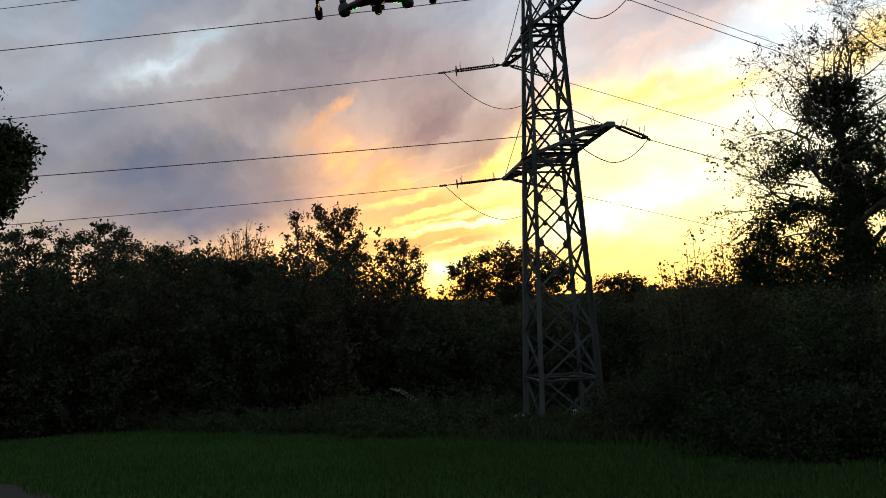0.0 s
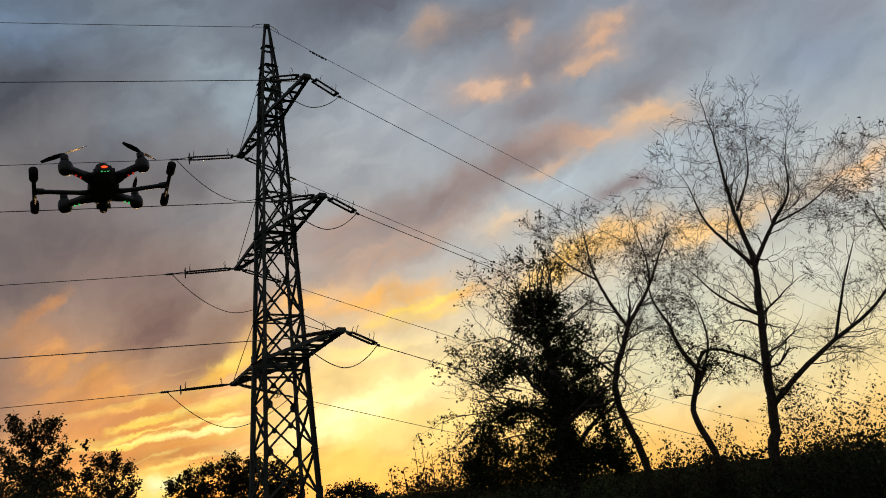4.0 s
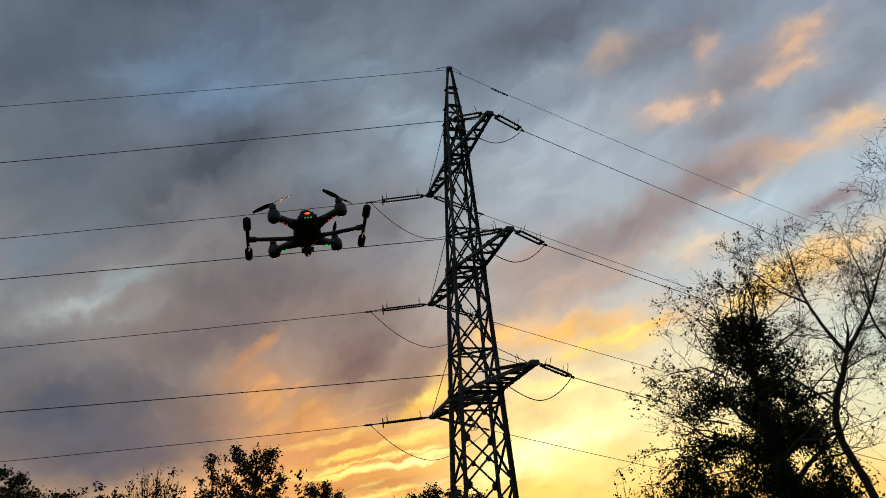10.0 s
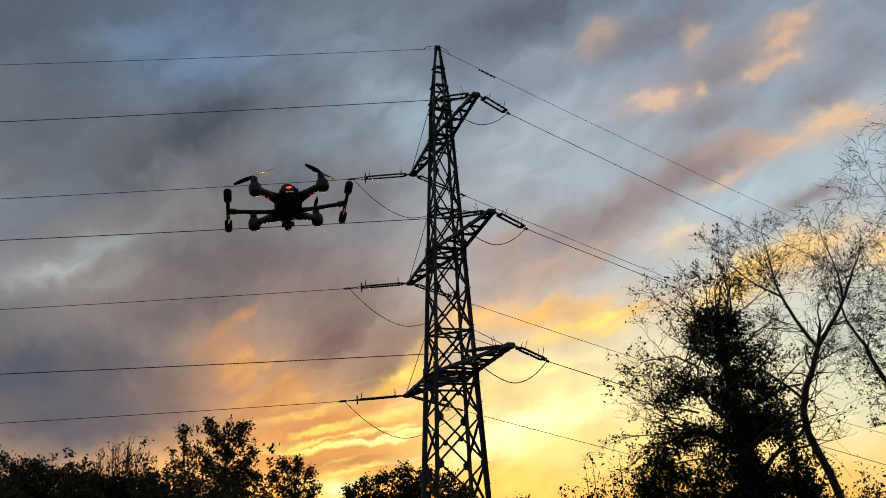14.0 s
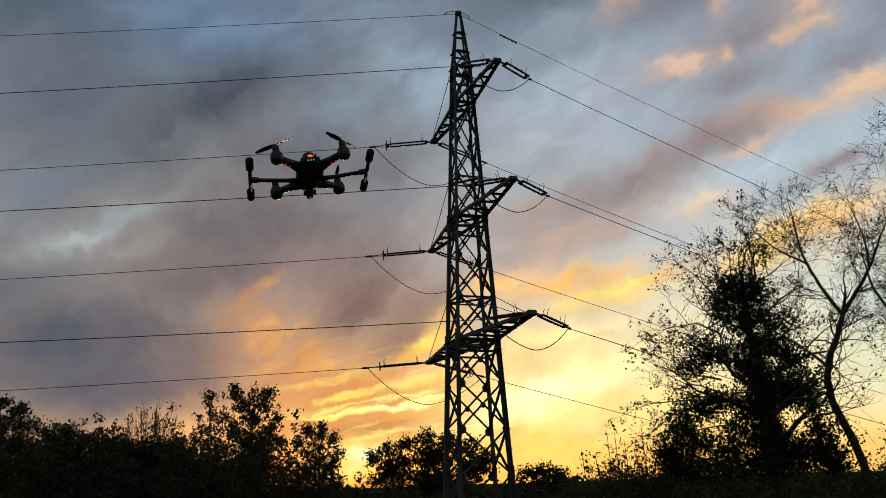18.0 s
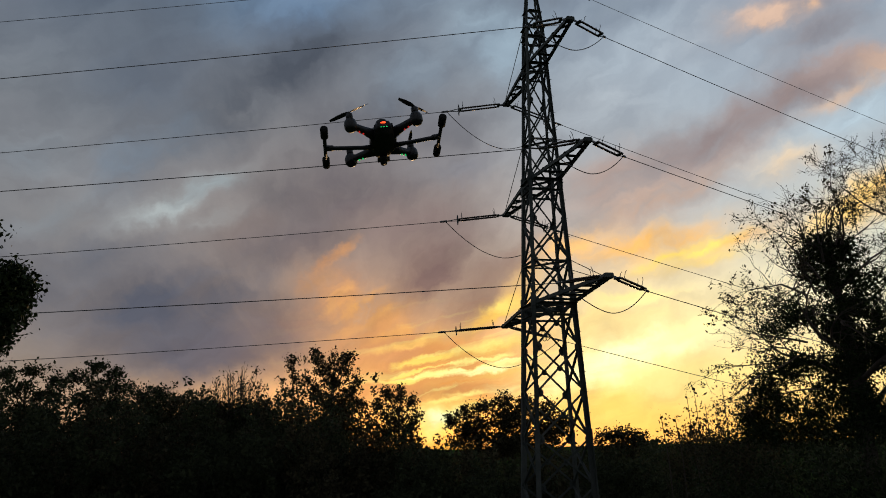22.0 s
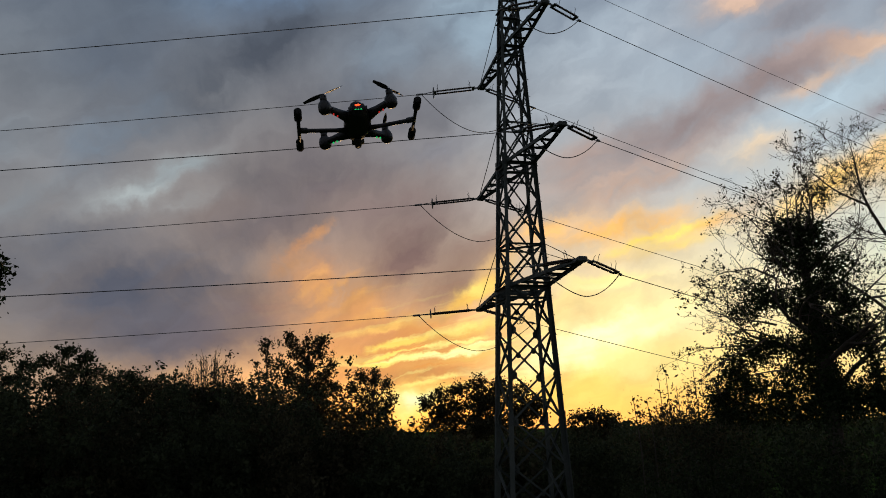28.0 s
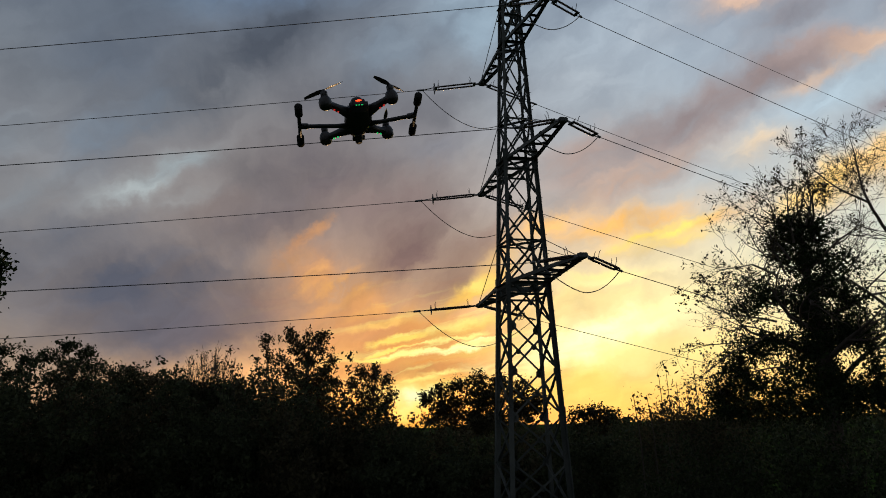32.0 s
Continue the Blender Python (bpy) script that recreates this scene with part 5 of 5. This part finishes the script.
bare_tree(40.6, 18.0, [([None, (40.3, -0.9), (40.8, 2.0), (41.0, 5.5), (41.3, 9.0), (41.6, 12.2), (41.0, 16.0), (40.8, 18.8), (40.7, 21.4)], 0.13, 0.015, 0.34),
                       ([(41.0, 3.2), (43.0, 5.0), (45.4, 6.7), (47.6, 8.0), (49.4, 9.8), (51.0, 12.4)], 0.065, 0.012, 0.25),
                       ([(41.6, 12.2), (43.2, 14.6), (44.6, 16.4), (44.9, 18.6)], 0.055, 0.01, 0.1),
                       ([(41.6, 12.2), (40.2, 14.0), (39.0, 15.8), (38.4, 18.2)], 0.05, 0.01, 0.1),
                       ([(43.2, 14.6), (45.6, 15.4), (47.6, 16.6)], 0.03, 0.008, 0.1),
                       ([(41.2, 9.0), (39.0, 10.6), (37.6, 12.4)], 0.035, 0.01, 0.2),
                       ([(41.2, 16.0), (42.4, 18.2), (42.7, 20.2)], 0.03, 0.008, 0.1),
                       ([(45.4, 6.7), (46.6, 10.0), (47.8, 12.6)], 0.035, 0.008, 0.15)], 404,
          "tall nearly bare birch-like tree with arching fine twigs", 1.0, 0.06, 0.042)
bare_tree(53.5, 18.0, [([None, (53.2, 3.0), (52.4, 8.0), (51.6, 12.0), (51.0, 16.0)], 0.16, 0.02, 0.35),
                       ([(52.4, 8.0), (50.4, 11.0), (49.4, 14.0)], 0.05, 0.01, 0.2)], 405, "tall nearly bare tree with some dry leaves", 0.9, 0.2, 0.05)

# the thicket under them
for i, (a, d, e, w) in enumerate(((14.8, 17.5, -5.5, 1.8), (17.2, 17.0, -3.4, 2.2), (19.4, 16.0, -1.6, 2.4), (21.6, 15.5, -0.6, 2.4), (24.0, 15.2, -0.4, 2.6), (26.6, 15.0, 0.0, 2.6), (29.2, 15.2, 0.2, 2.6),
                                  (31.8, 15.6, -0.4, 2.6), (34.4, 16.0, -0.1, 2.6), (37.0, 16.5, -0.5, 2.6), (39.6, 16.2, 0.0, 2.6), (42.2, 16.0, 0.4, 2.6), (44.6, 16.2, 0.8, 2.6), (46.9, 16.0, 0.8, 2.6), (49.4, 16.0, 0.8, 2.6), (52.0, 16.0, 1.0, 2.8),
                                  (55.0, 16.0, 3.5, 2.8), (19.0, 19.5, 1.0, 2.2), (16.8, 21.0, 0.9, 2.0), (21.0, 13.6, -6.5, 2.2), (24.6, 13.3, -6.0, 2.2), (28.2, 13.4, -6.0, 2.2), (31.6, 13.6, -5.5, 2.2))):
    bush(place(a, d), tall(a, d, e), w, 500 + i, "dense dark hawthorn-like thicket bush beside the meadow", 0.06, 15000, IVY if i % 3 else LEAF, "thicket beside the meadow", 3, 6)
# looser leafy saplings over the thicket
for i, (a, e, w) in enumerate(((34.6, 1.9, 1.3), (38.6, 2.2, 1.4), (41.6, 3.6, 1.6), (43.4, 4.6, 1.9), (45.6, 5.0, 2.0), (47.8, 4.0, 1.9), (50.4, 4.2, 1.9), (33.2, 1.4, 1.2), (19.8, 2.2, 1.5), (18.2, 1.4, 1.2), (20.8, 2.9, 1.7), (19.0, 1.7, 1.4), (32.4, 1.6, 1.3), (36.2, 1.9, 1.4))):
    bush(place(a, 17.4), tall(a, 17.4, e), w, 540 + i, "loose leafy sapling standing over the dark thicket", 0.055, 8500, LEAF_DRY, "saplings over the thicket", 3, 5)
# tall stalks with a few leaves that stand out of the thicket
for i, (a, e) in enumerate(((16.9, 2.9), (15.1, 1.8), (18.0, 2.4), (17.4, 3.2), (19.2, 3.4), (20.2, 2.8), (16.0, 1.6), (18.6, 1.9))):
    g = Growth(560 + i)
    b = place(a + 0.4, 18.5)
    fine, rad = g.limb([Vector((0, 0, -0.1)), rel(a + 0.3, -2, 18.5, b), rel(a + 0.1, 0.6, 18.5, b), rel(a, e, 18.5, b)], 0.018, 0.005, 5)
    rng = np.random.default_rng(560 + i)
    pts = np.array([tuple(fine[g.r.randint(5, len(fine) - 1)]) for _ in range(26)]) + rng.normal(size=(26, 3)) * 0.1
    finish("tall_stalk", b, g, [("leaves", leaf_mesh("leaves", pts, 0.08, LEAF_DRY, rng))], "tall thin stalk with a few dry leaves", "plant", "tall stalks")

# the near tree whose leafy boughs hang in from beside the path
g = Growth(601)
nb = place(-36.0, 17.0)
fine, rad = g.limb([Vector((0, 0, -0.3)), rel(-36.2, -2, 17, nb), rel(-35.6, 5, 17, nb), rel(-35.0, 12, 17, nb), rel(-34.6, 16, 17, nb)], 0.2, 0.05, 8)
for ta, te, b in ((-26.4, 10.4, 8), (-26.7, 9.4, 8), (-27.0, 11.5, 9), (-27.3, 8.2, 7), (-27.0, 10.6, 8), (-28.2, 13.4, 9), (-27.6, 12.3, 9), (-28.6, 8.2, 6), (-29.8, 15.0, 11), (-30.5, 6.0, 4), (-31.5, 17.5, 12), (-33, 19, 13), (-38, 16, 10), (-41, 11, 8), (-40, 6, 4), (-37, 19, 13), (-30.5, 11, 8), (-32, 3, 3)):
    s0, s1 = rel(-35.3, b, 17, nb), rel(ta, te, 17 + g.r.uniform(-0.8, 0.8), nb)
    g.grow(s0, s1 - s0, (s1 - s0).length * 0.68, 0.06, 4, 0.0, (2, 3), 0.14, (20, 48), 0.5)
tw = np.array([tuple(p) for p in g.twigs])


def in_crown(p):
    """The crown's rounded flank towards the meadow."""
    w = Vector(p) + nb
    a = math.degrees(math.atan2(w.x, w.y))
    e = math.degrees(math.atan2(w.z - 1.6, math.hypot(w.x, w.y)))
    return a < -27.0 - 0.13 * (e - 10) ** 2 + 0.4 * math.sin(e * 3.1)


tw = tw[[in_crown(p) for p in tw]]
g.pieces = [pc for pc in g.pieces if all(in_crown(v) for v in pc[0]) or pc is g.pieces[0]]
rng = np.random.default_rng(601)
pts = np.repeat(tw, max(1, 46000 // len(tw)), axis=0)
finish("tree", nb, g, [("crown", leaf_mesh("crown", pts + rng.normal(size=pts.shape) * 0.12, 0.1, IVY, rng))], "full-leaved dark oak-like tree beside the path", "tree", "trees beside the meadow")

# ---- rank weeds and grass ----


def blades(name, n, where, low, high, mat, rng, bend=0.35, wide=0.012):
    """Many narrow bent blades, each two facets and a tip."""
    xy = where(n)
    n = len(xy)
    z = np.array([ground_z(x, y) for x, y in xy]) - 0.01
    h = rng.uniform(low, high, n)
    a = rng.uniform(0, 2 * math.pi, n)
    t = rng.uniform(0, 2 * math.pi, n)
    w = wide * rng.uniform(0.6, 1.4, n)
    base = np.column_stack([xy, z])
    s = np.column_stack([np.cos(a), np.sin(a), np.zeros(n)]) * w[:, None]
    lean_ = np.column_stack([np.cos(t), np.sin(t), np.zeros(n)]) * (h * bend * rng.uniform(0.2, 1.0, n))[:, None]
    mid = base + lean_ * 0.35 + np.column_stack([np.zeros(n), np.zeros(n), h * 0.6])
    tip = base + lean_ + np.column_stack([np.zeros(n), np.zeros(n), h * 0.97])
    v = np.stack([base - s, base + s, mid + s * 0.7, mid - s * 0.7, tip], axis=1)
    me = bpy.data.meshes.new(name)
    me.vertices.add(n * 5)
    me.vertices.foreach_set("co", v.reshape(-1))
    o = np.arange(n, dtype=np.int32)[:, None] * 5
    loops = np.concatenate([o + 0, o + 1, o + 2, o + 3, o + 3, o + 2, o + 4], axis=1).reshape(-1)
    me.loops.add(n * 7)
    me.polygons.add(n * 2)
    st = (np.arange(n, dtype=np.int32)[:, None] * 7 + np.array([[0, 4]], dtype=np.int32)).reshape(-1)
    me.loops.foreach_set("vertex_index", loops.astype(np.int32))
    me.polygons.foreach_set("loop_start", st)
    me.polygons.foreach_set("loop_total", np.tile(np.array([4, 3], dtype=np.int32), n))
    me.materials.append(mat)
    me.update(calc_edges=True)
    return me


def edge_dist(az_deg):
    """How far the mown meadow reaches in a direction, in metres."""
    return np.interp(az_deg, [-60, -30, -25, -8, 2, 10, 19, 30, 60], [36, 34, 32, 22.0, 17.5, 15.5, 14.0, 13.5, 13.5])


rng = np.random.default_rng(9)


def meadow(n):
    a = rng.uniform(-34, 34, n)
    d = 7.5 + (edge_dist(a) + 1.0 - 7.5) * rng.random(n) ** 0.8
    x, y = np.sin(np.radians(a)) * d, np.cos(np.radians(a)) * d
    off = np.abs((x + 13.0) * 0.7415 + (y - 19.2) * 0.671)
    return np.column_stack([x, y])[~((off < 0.62 + 0.12 * np.sin(x * 3.1)) & (x < -3.4))]


def rank(n):
    a = rng.uniform(-36, 17, n)
    d = edge_dist(a) + rng.random(n) * (36 - edge_dist(a)).clip(2)
    k = 0.5 + 0.5 * np.sin(a * 1.3) * np.sin(d * 0.7)
    keep = rng.random(n) < 0.35 + 0.65 * k
    return np.column_stack([np.sin(np.radians(a)) * d, np.cos(np.radians(a)) * d])[keep]


tagged(new("grass", blades("grass", 150000, meadow, 0.05, 0.14, GRASS, rng)), "short dark green meadow grass", "grass", kind="stuff")
tagged(new("tall_weeds", blades("tall_weeds", 36000, rank, 0.12, 0.42, WEED, rng, 0.8, 0.02)), "rank tall weeds and dry grass around the pylon", "weeds", kind="stuff")
# weed clumps along the edge of the mown meadow and round the pylon's feet
for i, (a, d, h, w) in enumerate(((-9, 23.5, 0.7, 2.2), (-6.5, 23, 0.95, 2.4), (-4.2, 23.5, 1.15, 2.2), (-1.8, 22, 0.85, 2.2), (0.4, 20.5, 0.6, 2.0), (2.4, 19.5, 0.45, 1.8), (4.4, 21, 0.3, 1.8), (6.4, 22, 0.22, 1.6), (9.4, 21.5, 0.3, 1.7), (11.2, 20.5, 0.75, 1.9),
                                  (12.8, 19.8, 1.2, 2.0), (14.4, 19, 1.4, 2.0), (-12, 25, 0.7, 2.4), (-15, 27, 0.7, 2.6), (-18.5, 30, 0.8, 2.8), (-22, 32, 0.8, 2.8), (8.2, 23.4, 0.2, 1.5), (12.0, 17.5, 0.6, 1.6), (4.6, 27.0, 0.9, 1.8), (10.4, 26.8, 0.8, 1.8), (-5.2, 21.2, 0.6, 1.8), (-2.6, 20.4, 0.55, 1.8), (-7.6, 26, 1.0, 2.2), (-0.6, 25, 1.0, 2.2), (1.8, 24, 0.8, 2.0))):
    bush(place(a, d), h, w, 700 + i, "low bramble and weed clump at the meadow's edge", 0.075, 5200, WEED, "weed clumps", 2, 8)
seeds = []
for i in range(34):
    a, d = radians(-3.9 + i * 0.055), 23.0 + rng.normal() * 0.12
    x, y = math.sin(a) * d, math.cos(a) * d
    seeds.append((x, y, ground_z(x, y) + 1.22 - 0.012 * i + rng.normal() * 0.02))
tagged(new("seed_heads", leaf_mesh("seed_heads", np.repeat(np.array(seeds), 5, axis=0) + rng.normal(size=(170, 3)) * 0.03, 0.04, BLOSSOM, rng)), "pale fluffy seed heads on the weeds", "weeds", kind="stuff")

# ---- hovering drone ----
DRONE_AT = polar(-3.7, 21.4, 3.1)
drone = thing("drone", DRONE_AT, "black quadcopter with raised foam-tipped landing skids hovering in the air", "drone")


def rounded_box(sx, sy, sz, bev, at=(0, 0, 0), taper=1.0, turn=0.0):
    bm = bmesh.new()
    bmesh.ops.create_cube(bm, size=1.0)
    for v in bm.verts:
        k = taper if v.co.x > 0 else 1.0
        v.co = Vector((v.co.x * sx, v.co.y * sy * k, v.co.z * sz * (0.8 + 0.2 * k)))
    bmesh.ops.bevel(bm, geom=bm.edges[:], offset=bev, segments=3, affect="EDGES")
    bmesh.ops.transform(bm, matrix=Matrix.Translation(at) @ Matrix.Rotation(turn, 4, "Z"), verts=bm.verts[:])
    return bm


def hull(length, width, height, at, square=0.72, nose=0.75, rings=14, sides=24):
    """A smooth moulded shell: rounded in section, blunt behind and drawn in to the nose."""
    vs, fs = [], []
    for i in range(rings + 1):
        t = -math.pi / 2 + math.pi * i / rings
        x, r = math.sin(t), math.cos(t) ** square
        k = 1.0 - (1 - nose) * max(0.0, x)
        for j in range(sides):
            w = 2 * math.pi * j / sides
            c, d = math.cos(w), math.sin(w)
            c, d = math.copysign(abs(c) ** 0.8, c), math.copysign(abs(d) ** 0.8, d)
            vs.append(Vector(at) + Vector((math.copysign(abs(x) ** 0.85, x) * length / 2, c * r * k * width / 2, d * r * k * height / 2)))
    for i in range(rings):
        for j in range(sides):
            fs.append((i * sides + j, i * sides + (j + 1) % sides, (i + 1) * sides + (j + 1) % sides, (i + 1) * sides + j))
    return vs, fs


child("body", mesh_of("body", *hull(0.225, 0.112, 0.07, (0, 0, 0)), PLASTIC, True), drone, "matt black moulded hull")
part("canopy", rounded_box(0.15, 0.082, 0.036, 0.015, (-0.005, 0, 0.03), 0.7), PLASTIC, drone, "", True)
rear = part("battery", rounded_box(0.12, 0.074, 0.05, 0.012, (-0.062, 0, 0.004)), PLASTIC, drone, "", True)
child("tail_light", mesh_of("tail_light", *lathe((-0.1215, -0.012, 0.016), (-0.1215, 0.012, 0.016), [(0, 0.001), (0.3, 0.004), (0.7, 0.004), (1, 0.001)], 10), TAIL_LED, True), rear, "glowing red tail light")
for k in (-0.011, 0.0, 0.011):
    child("charge_light", mesh_of("charge_light", *lathe((-0.1215, k - 0.0035, -0.004), (-0.1215, k + 0.0035, -0.004), [(0, 0.0012), (0.2, 0.0022), (0.8, 0.0022), (1, 0.0012)], 8), GREEN_LED, True), rear, "small lit green light")
child("antenna_puck", mesh_of("antenna_puck", *lathe((-0.06, 0, 0.03), (-0.06, 0, 0.064), [(0, 0.026), (0.55, 0.027), (0.85, 0.022), (1, 0.012)], 20), PLASTIC, True), drone, "round black antenna puck on the hull")
cam_pod = part("camera_pod", rounded_box(0.05, 0.05, 0.04, 0.014, (0.082, 0, -0.034)), PLASTIC, drone, "small camera under the nose", True)
child("camera_lens", mesh_of("camera_lens", *lathe((0.105, 0, -0.034), (0.117, 0, -0.034), [(0, 0.013), (0.7, 0.013), (1, 0.009)], 12), LENS, True), cam_pod)
for sx, sy, led in ((1, 1, GREEN_LED), (1, -1, GREEN_LED), (-1, 1, RED_LED), (-1, -1, RED_LED)):
    hub = Vector((0.135 * sx, 0.13 * sy, 0.012))
    root = Vector((0.06 * sx, 0.035 * sy, 0.0))
    arm = child("arm", mesh_of("arm", *tube([root, root.lerp(hub, 0.45), root.lerp(hub, 0.8), hub], [0.024, 0.016, 0.014, 0.018], 12), PLASTIC, True), drone)
    pod = child("motor_pod", mesh_of("motor_pod", *lathe(hub - Vector((0, 0, 0.03)), hub + Vector((0, 0, 0.024)), [(0, 0.008), (0.08, 0.019), (0.25, 0.025), (0.6, 0.026), (0.85, 0.022), (1, 0.016)], 16), PLASTIC, True), arm)
    child("motor", mesh_of("motor", *lathe(hub + Vector((0, 0, 0.022)), hub + Vector((0, 0, 0.058)), [(0, 0.014), (0.7, 0.014), (0.8, 0.007), (1, 0.006)], 12), PLASTIC, True), arm)
    for k in (0.5, 0.66):
        child("indicator_light", mesh_of("indicator_light", *lathe(root.lerp(hub, k) - Vector((0, 0, 0.021)), root.lerp(hub, k) - Vector((0, 0, 0.012)), [(0, 0.002), (0.5, 0.0035), (1, 0.0035)], 8), led, True), arm, "small lit indicator light")
    w = 0.5 + sx * 0.4 + sy * 0.9
    bv, bf = [], []
    for sgn in (1, -1):
        d = Vector((math.cos(w), math.sin(w), 0)) * sgn
        e = Vector((-d.y, d.x, 0))
        o = len(bv)
        for u, c in ((0.0, 0.005), (0.25, 0.009), (0.6, 0.008), (1.0, 0.003)):
            p = hub + Vector((0, 0, 0.056)) + d * (0.005 + 0.085 * u)
            bv += [p - e * c - Vector((0, 0, 0.003)), p + e * c + Vector((0, 0, 0.003)), p + e * c + Vector((0, 0, 0.0045)), p - e * c - Vector((0, 0, 0.0015))]
        for i in range(3):
            for k in range(4):
                bf.append((o + i * 4 + k, o + i * 4 + (k + 1) % 4, o + i * 4 + 4 + (k + 1) % 4, o + i * 4 + 4 + k))
        bf += [(o + 3, o + 2, o + 1, o), (o + 12, o + 13, o + 14, o + 15)]
    child("propeller", mesh_of("propeller", bv, bf, BLADE), arm)
for sy in (1, -1):
    foot = Vector((0, 0.235 * sy, 0.0))
    leg_ = child("landing_leg", mesh_of("landing_leg", *tube([Vector((0, 0.04 * sy, -0.02)), Vector((0, 0.09 * sy, -0.016)), Vector((0, 0.2 * sy, -0.005)), Vector((0, 0.205 * sy, -0.004)), foot], [0.012, 0.0085, 0.0085, 0.012, 0.012], 10), PLASTIC, True), drone)
    child("skid", mesh_of("skid", *tube([foot - Vector((0.13, 0, 0)), foot + Vector((0.13, 0, 0))], [0.0075, 0.0075], 8), PLASTIC, True), leg_)
    for sx in (1, -1):
        c = foot + Vector((0.115 * sx, 0, 0))
        child("foam_sleeve", mesh_of("foam_sleeve", *lathe(c - Vector((0.033, 0, 0)), c + Vector((0.033, 0, 0)), [(0, 0.012), (0.06, 0.0155), (0.94, 0.0155), (1, 0.012)], 12), FOAM, True), leg_, "black foam sleeve on the skid's end")
drone.matrix_world = Matrix.Translation(DRONE_AT) @ (Euler((0, radians(-9), 0)).to_matrix() @ Euler((radians(-9), 0, 0)).to_matrix() @ Euler((0, 0, radians(97))).to_matrix()).to_4x4()
